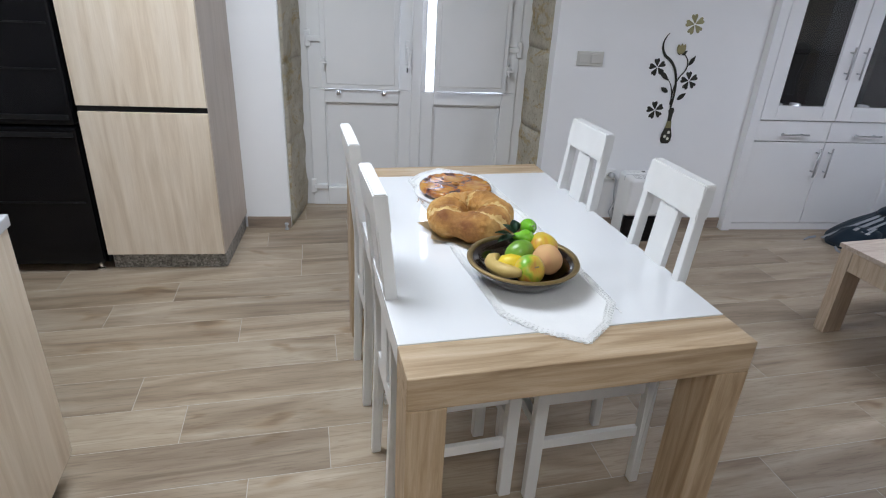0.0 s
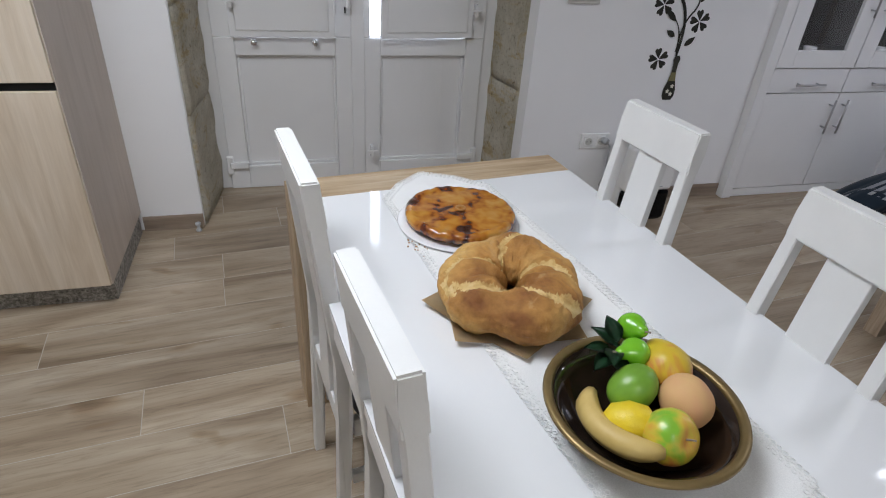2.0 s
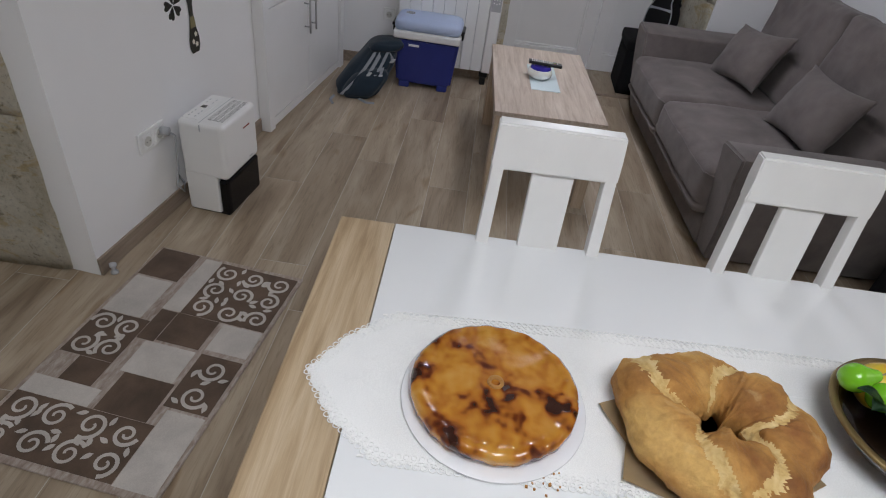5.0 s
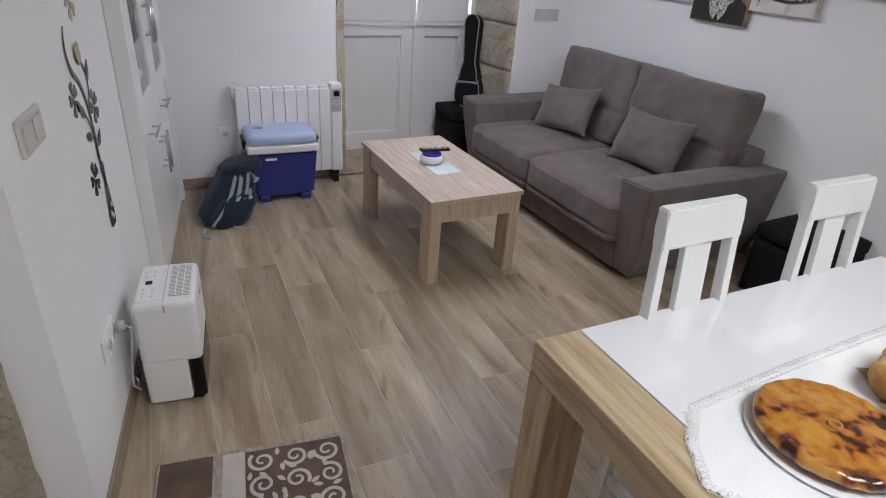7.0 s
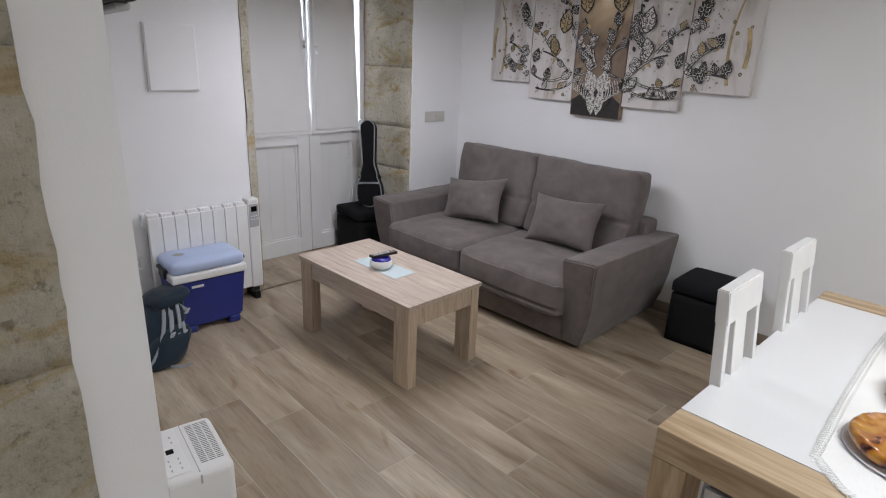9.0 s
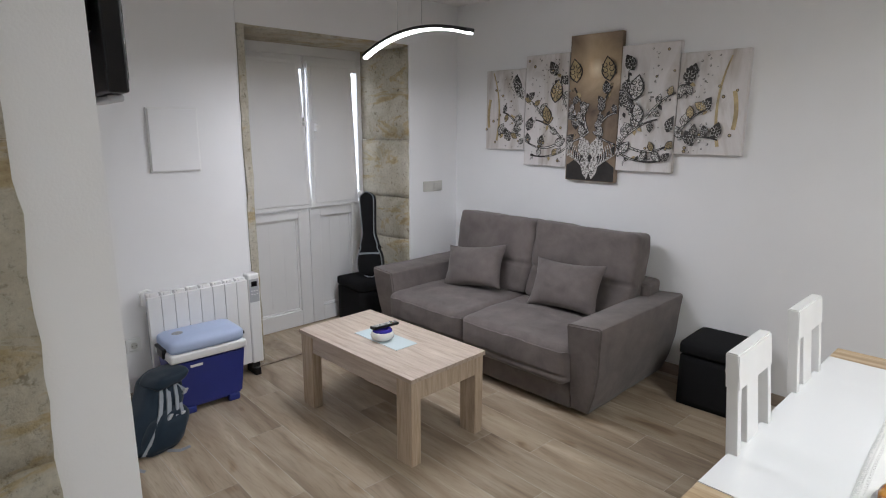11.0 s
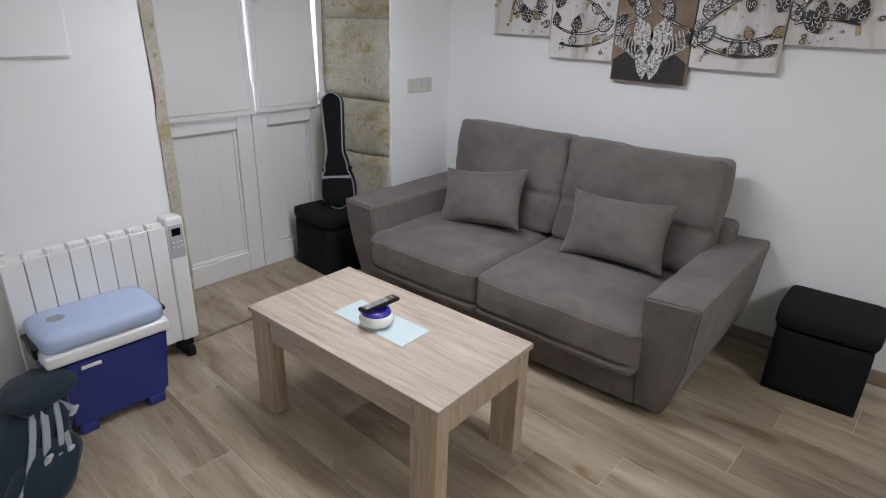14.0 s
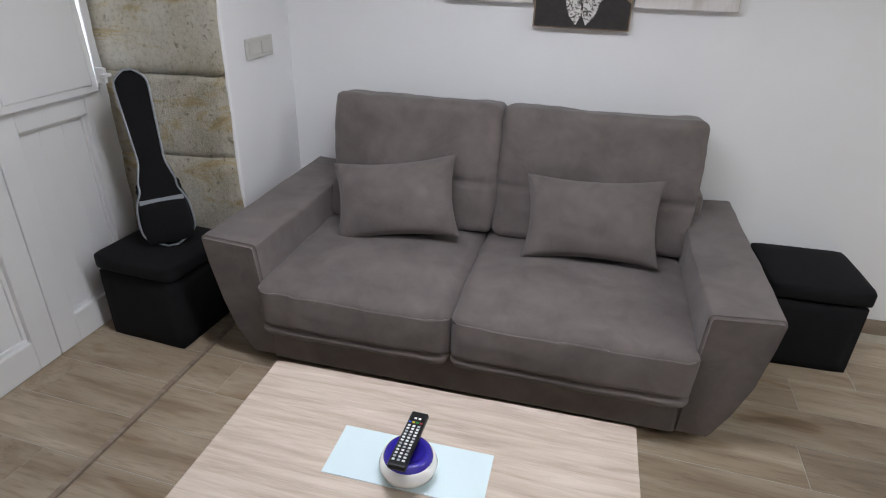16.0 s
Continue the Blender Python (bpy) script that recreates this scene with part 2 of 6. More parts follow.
def add_box(bm, x0, x1, y0, y1, z0, z1, bevel=0.0, seg=2, mi=0):
    r = bmesh.ops.create_cube(bm, size=1.0, matrix=Matrix.LocRotScale(((x0 + x1) / 2, (y0 + y1) / 2, (z0 + z1) / 2), None, (x1 - x0, y1 - y0, z1 - z0)))
    vs = r["verts"]
    fs = {f for v in vs for f in v.link_faces}
    for f in fs:
        f.material_index = mi
    if bevel > 0:
        es = list({e for v in vs for e in v.link_edges})
        bmesh.ops.bevel(bm, geom=es, offset=bevel, segments=seg, affect="EDGES", profile=0.5, material=-1)


def add_prism(bm, pts, a0, a1, axis=1, mi=0):
    """A polygon drawn in the two other axes, pushed from a0 to a1 along axis."""
    def at(p, a):
        q = list(p)
        q.insert(axis, a)
        return bm.verts.new(q)
    lo, hi = [at(p, a0) for p in pts], [at(p, a1) for p in pts]
    fs = [bm.faces.new(lo), bm.faces.new(hi)]
    for i in range(len(pts)):
        j = (i + 1) % len(pts)
        fs.append(bm.faces.new((lo[i], lo[j], hi[j], hi[i])))
    for f in fs:
        f.material_index = mi
    return lo + hi


def add_lathe(bm, profile, n=32, centre=(0, 0, 0), mi=0):
    rings = []
    for r, z in profile:
        if r < 1e-5:
            rings.append([bm.verts.new((centre[0], centre[1], centre[2] + z))])
        else:
            rings.append([bm.verts.new((centre[0] + r * math.cos(2 * math.pi * k / n), centre[1] + r * math.sin(2 * math.pi * k / n), centre[2] + z)) for k in range(n)])
    for a, b in zip(rings, rings[1:]):
        for k in range(n):
            q = [a[k % len(a)], a[(k + 1) % len(a)], b[(k + 1) % len(b)], b[k % len(b)]]
            q = list(dict.fromkeys(q))
            if len(q) > 2:
                bm.faces.new(q).material_index = mi


def add_tube(bm, pts, radius, n=8, mi=0):
    rings = []
    pts = [Vector(p) for p in pts]
    for i, p in enumerate(pts):
        d = (pts[min(i + 1, len(pts) - 1)] - pts[max(i - 1, 0)]).normalized()
        up = Vector((0, 0, 1)) if abs(d.z) < 0.9 else Vector((1, 0, 0))
        s = d.cross(up).normalized()
        w = d.cross(s)
        r = radius[i] if isinstance(radius, (list, tuple)) else radius
        rings.append([bm.verts.new(p + r * (math.cos(2 * math.pi * k / n) * s + math.sin(2 * math.pi * k / n) * w)) for k in range(n)])
    for a, b in zip(rings, rings[1:]):
        for k in range(n):
            bm.faces.new((a[k], a[(k + 1) % n], b[(k + 1) % n], b[k])).material_index = mi
    bm.faces.new(rings[0]).material_index = mi
    bm.faces.new(rings[-1]).material_index = mi


def part(root, name, bm, mat, smooth=False, label=""):
    ob = new(name, mesh_of(bm, name, mat, smooth))
    ob.parent = root
    if label:
        tagged(ob, label)
    return ob


def box_part(root, name, x0, x1, y0, y1, z0, z1, mat, bevel=0.003, label="", seg=2):
    bm = bmesh.new()
    add_box(bm, x0, x1, y0, y1, z0, z1, bevel, seg)
    return part(root, name, bm, mat, False, label)


def thing(name, label, category, m=None, group="", kind=""):
    ob = new(name)
    ob.empty_display_size = 0.1
    if m is not None:
        ob.matrix_world = m
    return tagged(ob, label, category, group, kind)


def solid(name, bm, mat, label, category, m=None, smooth=False, group="", kind=""):
    ob = new(name, mesh_of(bm, name, mat, smooth))
    if m is not None:
        ob.matrix_world = m
    return tagged(ob, label, category, group, kind)


def setting(name, x0, x1, y0, y1, z0, z1, mat, label, m=None, bevel=0.0):
    bm = bmesh.new()
    add_box(bm, x0, x1, y0, y1, z0, z1, bevel)
    return solid(name, bm, mat, label, name.split("_")[0], m, kind="structure")


def soft_block(bm, x0, x1, y0, y1, z0, z1, r, puff=0.0, n=9, lump=0.0, seed=0, mi=0):
    """A cushion: a block with rounded edges whose faces swell and wrinkle a little."""
    n += 1
    grid, vs, fs = {}, [], []
    for i in range(n + 1):
        for j in range(n + 1):
            for k in range(n + 1):
                if {i, j, k} & {0, n}:
                    v = bm.verts.new((2 * i / n - 1, 2 * j / n - 1, 2 * k / n - 1))
                    grid[i, j, k] = v
                    vs.append(v)
    for e in (0, n):
        for i in range(n):
            for j in range(n):
                for ax in range(3):
                    def g(p, q):
                        c = [p, q]
                        c.insert(ax, e)
                        return grid[tuple(c)]
                    fs.append(bm.faces.new((g(i, j), g(i + 1, j), g(i + 1, j + 1), g(i, j + 1))))
    half = Vector(((x1 - x0) / 2, (y1 - y0) / 2, (z1 - z0) / 2))
    mid = Vector(((x0 + x1) / 2, (y0 + y1) / 2, (z0 + z1) / 2))
    for v in vs:
        u = v.co.copy()
        p = Vector([u[i] * half[i] for i in range(3)])
        core = Vector([max(-(half[i] - r), min(half[i] - r, p[i])) for i in range(3)])
        d = p - core
        if d.length > 1e-6:
            p = core + d.normalized() * min(r, d.length)
        sw = [(1 - u[(i + 1) % 3] ** 2) * (1 - u[(i + 2) % 3] ** 2) for i in range(3)]
        for i in range(3):
            p[i] += puff * sw[i] * u[i] ** 3
        if lump:
            q = (mid + p) * 7 + Vector((seed, seed * 2.3, 0))
            p += lump * noise.noise_vector(q) + 0.4 * lump * noise.noise_vector(q * 2.7)
        v.co = mid + p
    for f in fs:
        f.material_index = mi


MN = pose(1.69, 3.245, 0, 0, 0, -8)  # along the entrance wall: x to the east, y out through the door

# ---- structure ----
H = 2.6
setting("ceiling", -3.6, 5.3, -2.3, 4.6, H, H + 0.1, CEIL, "plain white painted ceiling")
bm = bmesh.new()
for a, b, c, d, e, f in ((0.0, 1.397, 0.0, 0.5, 0, H), (2.453, 2.9, 0.0, 0.5, 0, H), (1.397, 2.453, 0.0, 0.5, 0, 0.80), (1.397, 2.453, 0.0, 0.5, 2.28, H), (1.397, 2.453, 0.37, 0.5, 0.80, 2.28)):
    add_box(bm, a, b, c, d, e, f, 0.0)
solid("wall_north_east", bm, WALL, "white painted wall beside the entrance", "wall", MN, kind="structure")
setting("wall_north_west", -5.2, -1.615, 0.0, 0.5, 0, H, WALL, "white painted wall behind the kitchen", MN, 0.006)
setting("wall_north_lintel", -1.615, 0.0, 0.0, 0.5, 2.2, H, WALL, "white wall above the entrance recess", MN)
setting("wall_south", 0.82, 5.2, -0.4, -0.18, 0, H, WALL, "white painted wall behind the sofa")
setting("wall_hall_side", 0.62, 0.82, -2.2, -0.18, 0, H, WALL, "white painted wall of the hallway")
setting("wall_hall_end", -3.5, 0.62, -2.3, -2.1, 0, H, WALL, "white painted wall closing the hallway")
setting("wall_west", -3.6, -3.4, -2.1, 4.2, 0, H, WALL, "white painted wall of the kitchen end")
setting("wall_east_north", 4.28, 4.86, 1.77, 3.4, 0, H, WALL, "white painted wall behind the radiator", None, 0.006)
setting("wall_east_south", 4.28, 4.86, -0.3, 0.36, 0, H, WALL, "white painted wall beside the back door", None, 0.006)
setting("wall_east_lintel", 4.28, 4.86, 0.36, 1.77, 2.25, H, WALL, "white wall above the back door")


def stone_lining(name, label, heights, m, x_in, x_out, y0, y1, side, seed):
    """The bare stone cheek of an opening: one block over another, set proud of the plaster."""
    rnd = random.Random(seed)
    root = thing(name, label, "stone jamb", m, kind="structure")
    for z0, z1 in zip(heights, heights[1:]):
        bm = bmesh.new()
        j = rnd.uniform(-0.003, 0.003)
        add_prism(bm, [(x_in + j, y0), (x_in + side * 0.2, y0), (x_out + side * 0.2, y1), (x_out + j, y1)], z0 + 0.0008, z1 - 0.0008, 2)
        es = list(bm.edges)
        bmesh.ops.subdivide_edges(bm, edges=es, cuts=9, use_grid_fill=True)
        for v in bm.verts:
            edge = min(abs(v.co.z - z0), abs(v.co.z - z1))
            v.co += 0.010 * noise.noise_vector(v.co * 9 + Vector((seed, 0, 0))) + 0.004 * noise.noise_vector(v.co * 31)
            if edge < 0.010:
                v.co.x += side * 0.004
        part(root, "stone_block", bm, STONE, True)
    return root


stone_lining("jamb_entrance_west", "rough bare granite jamb of the entrance", (0, 0.55, 1.02, 1.5, 2.2), MN, -1.60, -1.54, 0.03, 0.5, -1, 3)
stone_lining("jamb_entrance_east", "rough bare granite jamb of the entrance", (0, 0.62, 1.13, 1.62, 2.2), MN, -0.014, -0.068, 0.11, 0.5, 1, 5)
ME = pose(4.28, 0, 0, 0, 0, -90)  # along the back door's wall: x to the south, y out
stone_lining("jamb_back_south", "rough bare granite jamb with brown stains", (0, 0.70, 1.05, 1.52, 2.25), ME, -0.372, -0.432, 0.012, 0.56, 1, 8)
stone_lining("jamb_back_north", "rough bare granite jamb of the back door", (0, 0.6, 1.2, 1.75, 2.25), ME, -1.755, -1.70, 0.012, 0.56, -1, 9)
bm = bmesh.new()
for k in range(23):
    z0 = 0.1 * k
    add_box(bm, 4.272, 4.31, 1.722, 1.773, z0, min(2.25, z0 + 0.1))
bmesh.ops.remove_doubles(bm, verts=bm.verts, dist=0.0005)
for v in bm.verts:
    v.co += Vector((0.004, 0.012, 0)) * noise.noise(v.co * 11) + Vector((0.002, 0.006, 0)) * noise.noise(v.co * 37)
solid("jamb_back_north_edge", bm, STONE, "rough stone edge left bare of plaster", "stone edge", kind="structure")
setting("lintel_back", 4.292, 4.85, 0.33, 1.80, 2.235, 2.32, STONE, "bare granite lintel over the back door", None, 0.01)
setting("lintel_entrance", -1.62, 0.0, 0.012, 0.5, 2.17, 2.25, STONE, "bare granite lintel over the entrance", MN, 0.01)
setting("backdrop_north", -4, 3, 1.6, 1.65, -0.5, 4, DAY, "bright daylight outside the entrance", MN)
setting("backdrop_east", 6.2, 6.25, -2, 4, -0.5, 4, DAY, "bright daylight outside the back door")


def skirting(name, x0, x1, y0, y1, m=None):
    setting(name, x0, x1, y0, y1, 0, 0.075, SKIRT, "brown wood-look tile skirting", m, 0.002)


skirting("baseboard_north_east", 0.0, 1.33, -0.010, 0.0, MN)
skirting("baseboard_north_west", -1.885, -1.615, -0.010, 0.0, MN)
skirting("baseboard_south", 0.82, 4.28, -0.18, -0.170)
skirting("baseboard_east_north", 4.270, 4.28, 1.77, 2.9)
skirting("baseboard_east_south", 4.270, 4.28, -0.17, 0.36)
setting("trim_threshold", 4.255, 4.275, 0.36, 1.77, 0.0, 0.012, SKIRT, "thin brown threshold strip at the back door", None, 0.002)


# ---- entrance double door: local x along the wall, y outward ----
def door_leaf(root, x0, x1, zs, top, y, mat, ul, ur):
    """One leaf: stiles and rails round a lower panel, and an open upper light."""
    w = 0.10
    bm = bmesh.new()
    for a, b, c, d in ((x0, x0 + w, 0.001, zs + 0.045), (x1 - w, x1, 0.001, zs + 0.045), (x0, x0 + ul, zs + 0.046, top), (x1 - ur, x1, zs + 0.046, top), (x0 + w, x1 - w, 0.001, 0.13), (x0 + w, x1 - w, zs - 0.045, zs + 0.045), (x0 + ul, x1 - ur, top - w, top)):
        add_box(bm, a, b, y, y + 0.06, c, d, 0.004)
    part(root, "leaf_frame", bm, mat)
    bm = bmesh.new()
    add_box(bm, x0 + w - 0.01, x1 - w + 0.01, y + 0.030, y + 0.05, 0.12, zs - 0.04)
    n = max(3, int((x1 - x0 - 2 * w) / 0.10))
    for k in range(1, n):
        xx = x0 + w + (x1 - x0 - 2 * w) * k / n
        add_box(bm, xx - 0.0015, xx + 0.0015, y + 0.0288, y + 0.032, 0.13, zs - 0.045)
    part(root, "lower_panel", bm, mat)
    bm = bmesh.new()
    for a, b, c, d in ((x0 + w, x1 - w, 0.13, 0.145), (x0 + w, x1 - w, zs - 0.06, zs - 0.045), (x0 + w, x0 + w + 0.015, 0.145, zs - 0.06), (x1 - w - 0.015, x1 - w, 0.145, zs - 0.06)):
        add_box(bm, a, b, y + 0.020, y + 0.034, c, d, 0.003)
    part(root, "bead", bm, mat)
    ob = box_part(root, "pane", x0 + ul - 0.005, x1 - ur + 0.005, y + 0.03, y + 0.036, zs + 0.03, top - w + 0.01, PANE, 0)
    ob.visible_shadow = False


def shutter(root, x0, x1, z0, z1, y, mat, swing=0.0, hinge_left=True, skew=0.0):
    """The inner board that closes a door's upper light, hinged on one side and a little ajar."""
    bm = bmesh.new()
    add_box(bm, x0, x1, y - 0.03, y, z0, z1, 0.004)
    add_box(bm, x0 + 0.03, x1 - 0.03, y - 0.036, y - 0.029, z0 + 0.03, z1 - 0.03, 0.006)
    hx = x0 if hinge_left else x1
    for v in bm.verts:
        if (v.co.x > (x0 + x1) / 2) == hinge_left:
            v.co.x -= skew * (v.co.z - z0) / (z1 - z0)
    bmesh.ops.rotate(bm, verts=bm.verts, cent=(hx, y, 0), matrix=Matrix.Rotation(radians(swing), 3, "Z"))
    part(root, "shutter", bm, mat)


def door_fitting(root, kind, x, y, z, flip=1):
    bm = bmesh.new()
    if kind == "hinge":
        add_box(bm, x - 0.018, x + 0.018, y - 0.016, y + 0.004, z - 0.05, z + 0.05, 0.005)
        add_box(bm, min(x, x + flip * 0.10), max(x, x + flip * 0.10), y - 0.022, y + 0.002, z - 0.018, z + 0.018, 0.006)
        part(root, "hinge", bm, PVC)
    elif kind == "catch":
        add_box(bm, x - 0.008, x + 0.008, y - 0.045, y, z - 0.03, z + 0.03, 0.003)
        add_box(bm, x - 0.025, x + 0.025, y - 0.05, y - 0.04, z - 0.006, z + 0.006, 0.002)
        part(root, "catch", bm, PVC)
    elif kind == "knob":
        add_lathe(bm, [(0.0, 0.0), (0.012, 0.002), (0.010, 0.012), (0.017, 0.02), (0.017, 0.03), (0.010, 0.036), (0.0, 0.038)], 16)
        bmesh.ops.rotate(bm, verts=bm.verts, matrix=Matrix.Rotation(radians(90), 3, "X"))
        bmesh.ops.translate(bm, verts=bm.verts, vec=(x, y, z))
        part(root, "knob", bm, CHROME, True, "polished chrome knob")
    elif kind == "handle":
        add_box(bm, x - 0.016, x + 0.016, y - 0.012, y, z - 0.075, z + 0.075, 0.005)
        add_tube(bm, [(x, y - 0.01, z + 0.03), (x, y - 0.05, z + 0.03), (x + 0.012, y - 0.06, z + 0.0), (x + 0.012, y - 0.06, z - 0.09)], 0.010)
        part(root, "handle", bm, PVC)
        k = bmesh.new()
        add_box(k, x - 0.004, x + 0.004, y - 0.018, y - 0.011, z - 0.125, z - 0.095, 0.001)
        part(root, "keyhole", k, BLACK)


YD = 0.42
entrance = thing("door_entrance", "white panelled double door with inner shutters ajar", "door", MN, kind="structure")
bm = bmesh.new()
for a, b, c, d in ((-1.60, -1.505, 0, 2.17), (-0.115, -0.02, 0, 2.17), (-1.505, -0.115, 2.09, 2.17)):
    add_box(bm, a, b, YD + 0.012, YD + 0.075, c, d, 0.004)
part(entrance, "door_frame", bm, PVC)
door_leaf(entrance, -1.505, -0.815, 0.77, 2.088, YD, PVC, 0.10, 0.10)
door_leaf(entrance, -0.780, -0.115, 0.77, 2.088, YD, PVC, 0.045, 0.10)
box_part(entrance, "astragal", -0.835, -0.765, YD - 0.015, YD + 0.05, 0.001, 2.086, PVC, 0.006)
shutter(entrance, -1.42, -0.915, 0.822, 2.0, YD - 0.004, PVC, -1.0, True)
shutter(entrance, -0.690, -0.20, 0.826, 2.0, YD - 0.012, PVC, 3.5, False)
for hx, hz, fl in ((-1.50, 0.142, 1), (-1.50, 1.126, 1), (-0.12, 0.142, -1), (-0.12, 1.10, -1)):
    door_fitting(entrance, "hinge", hx, YD, hz, fl)
for kx in (-1.312, -1.015):
    door_fitting(entrance, "knob", kx, YD, 0.793)
door_fitting(entrance, "handle", -0.862, YD, 1.06)
for cx, cz in ((-1.40, 0.99), (-0.19, 0.97), (-0.735, 0.22)):
    door_fitting(entrance, "catch", cx, YD - 0.03, cz)

# back door: local x to the south, y outward
YB = 0.53
back = thing("door_back", "white panelled double back door with shutters ajar", "door", ME, kind="structure")
bm = bmesh.new()
for a, b, c, d in ((-1.75, -1.69, 0, 2.24), (-0.47, -0.42, 0, 2.24), (-1.69, -0.47, 2.16, 2.24)):
    add_box(bm, a, b, YB + 0.012, YB + 0.07, c, d, 0.004)
part(back, "door_frame", bm, PVC)
door_leaf(back, -1.69, -0.99, 0.945, 2.158, YB, PVC, 0.06, 0.015)
door_leaf(back, -0.985, -0.47, 0.945, 2.158, YB, PVC, 0.015, 0.012)
shutter(back, -1.63, -0.99, 0.985, 2.12, YB - 0.004, PVC, -2.2, True, 0.075)
shutter(back, -0.975, -0.52, 0.985, 2.12, YB - 0.006, PVC, 0.0, True, 0.045)
for cx, cz in ((-1.60, 1.05), (-1.04, 1.66), (-0.93, 1.62), (-0.52, 1.05)):
    door_fitting(back, "catch", cx, YB - 0.04, cz)


# ---- dining table ----
def dining_table():
    L, W, T = 1.445, 0.85, 0.765
    root = thing("dining_table", "oak-framed dining table with a white glass top", "table", pose(0.748, 1.528, 0, 0, 0, -1.0))
    for s in (-1, 1):
        y0, y1 = sorted((s * (L / 2 - 0.125), s * L / 2))
        box_part(root, "end_board", -W / 2, W / 2, y0, y1, T - 0.085, T, OAKX, 0.003)
        for q in (-1, 1):
            x0, x1 = sorted((q * (W / 2 - 0.09), q * W / 2))
            box_part(root, "leg", x0, x1, y0, y1, 0, T - 0.086, OAKZ, 0.003)
    box_part(root, "top_board", -W / 2 + 0.002, W / 2 - 0.002, -L / 2 + 0.126, L / 2 - 0.126, T - 0.03, T - 0.006, LACQ, 0.001)
    box_part(root, "glass_top", -W / 2 + 0.001, W / 2 - 0.001, -L / 2 + 0.127, L / 2 - 0.127, T - 0.0055, T + 0.0005, GLASSW, 0.0015)
    for q in (-1, 1):
        x0, x1 = sorted((q * (W / 2 - 0.03), q * (W / 2 - 0.008)))
        box_part(root, "apron", x0, x1, -L / 2 + 0.126, L / 2 - 0.126, T - 0.09, T - 0.031, LACQ, 0.001)
    return root


dining_table()


def dining_chair():
    """Faces +x; the origin lies on the floor under the seat's middle."""
    root = thing("dining_chair", "white painted wooden chair with a dark grey seat", "chair", None, "chairs round the dining table")
    W, D, S, HT = 0.37, 0.40, 0.455, 1.035
    def taper(bm):
        for v in bm.verts:
            v.co.y *= 1 - 0.14 * max(0, min(1, (v.co.z - 0.45) / 0.58))

    for sy in (-1, 1):
        bm = bmesh.new()
        yy0, yy1 = sorted((sy * (W / 2 - 0.036), sy * W / 2))
        b, f = -D / 2 + 0.003, -D / 2 + 0.037
        add_prism(bm, [(b - 0.012, 0), (f - 0.016, 0), (f, S), (f - 0.004, 0.62), (f - 0.045, HT - 0.006), (b - 0.042, HT - 0.006), (b, 0.60), (b, S)], yy0, yy1, 1)
        bmesh.ops.bevel(bm, geom=list(bm.edges), offset=0.003, segments=1, affect="EDGES")
        taper(bm)
        part(root, "back_leg", bm, CHAIRW)
        box_part(root, "front_leg", D / 2 - 0.04, D / 2, yy0, yy1, 0, S - 0.03, CHAIRW, 0.003)
        ya, yb = sorted((sy * (W / 2 - 0.03), sy * (W / 2 - 0.008)))
        box_part(root, "side_rail", -D / 2 + 0.04, D / 2 - 0.04, ya, yb, S - 0.085, S - 0.028, CHAIRW, 0.002)
        box_part(root, "stretcher", -D / 2 + 0.035, D / 2 - 0.04, ya, yb, 0.20, 0.235, CHAIRW, 0.002)
    for x in (-D / 2 + 0.01, D / 2 - 0.03):
        box_part(root, "cross_rail", x, x + 0.022, -W / 2 + 0.036, W / 2 - 0.036, S - 0.085, S - 0.028, CHAIRW, 0.002)
    box_part(root, "cross_stretcher", D / 2 - 0.032, D / 2 - 0.008, -W / 2 + 0.036, W / 2 - 0.036, 0.27, 0.305, CHAIRW, 0.002)
    bm = bmesh.new()
    soft_block(bm, -D / 2 + 0.045, D / 2 + 0.01, -W / 2 + 0.005, W / 2 - 0.005, S - 0.028, S + 0.022, 0.018, 0.008, 7)
    part(root, "seat", bm, SEATF, True, "dark grey padded seat")

    def lean(x, z):
        return x - 0.045 * max(0, (z - 0.62) / (HT - 0.62))
    bm = bmesh.new()
    zs = (HT - 0.100, HT - 0.05, HT)
    add_prism(bm, [(lean(-D / 2 + 0.002, z), z) for z in zs] + [(lean(-D / 2 + 0.038, z), z) for z in reversed(zs)], -W / 2 - 0.002, W / 2 + 0.002, 1)
    bmesh.ops.bevel(bm, geom=list(bm.edges), offset=0.004, segments=2, affect="EDGES")
    taper(bm)
    part(root, "top_rail", bm, CHAIRW)
    bm = bmesh.new()
    zs = (S - 0.03, 0.62, HT - 0.095)
    add_prism(bm, [(lean(-D / 2 + 0.008, z), z) for z in zs] + [(lean(-D / 2 + 0.028, z), z) for z in reversed(zs)], -0.055, 0.055, 1)
    bmesh.ops.bevel(bm, geom=list(bm.edges), offset=0.002, segments=1, affect="EDGES")
    part(root, "back_slat", bm, CHAIRW)
    return root


CHAIRS = ((0.530, 1.815, 0), (0.530, 1.281, 0.5), (0.972, 1.79, 180), (0.970, 1.25, 179))
chair = dining_chair()
chair.matrix_world = pose(CHAIRS[0][0], CHAIRS[0][1], 0, 0, 0, CHAIRS[0][2]) @ Matrix.Diagonal((1, 0.90, 0.992, 1))
for cx, cy, cr in CHAIRS[1:]:
    copy_thing(chair, pose(cx, cy, 0, 0, 0, cr) @ Matrix.Diagonal((1, 0.91, 1.02, 1)))


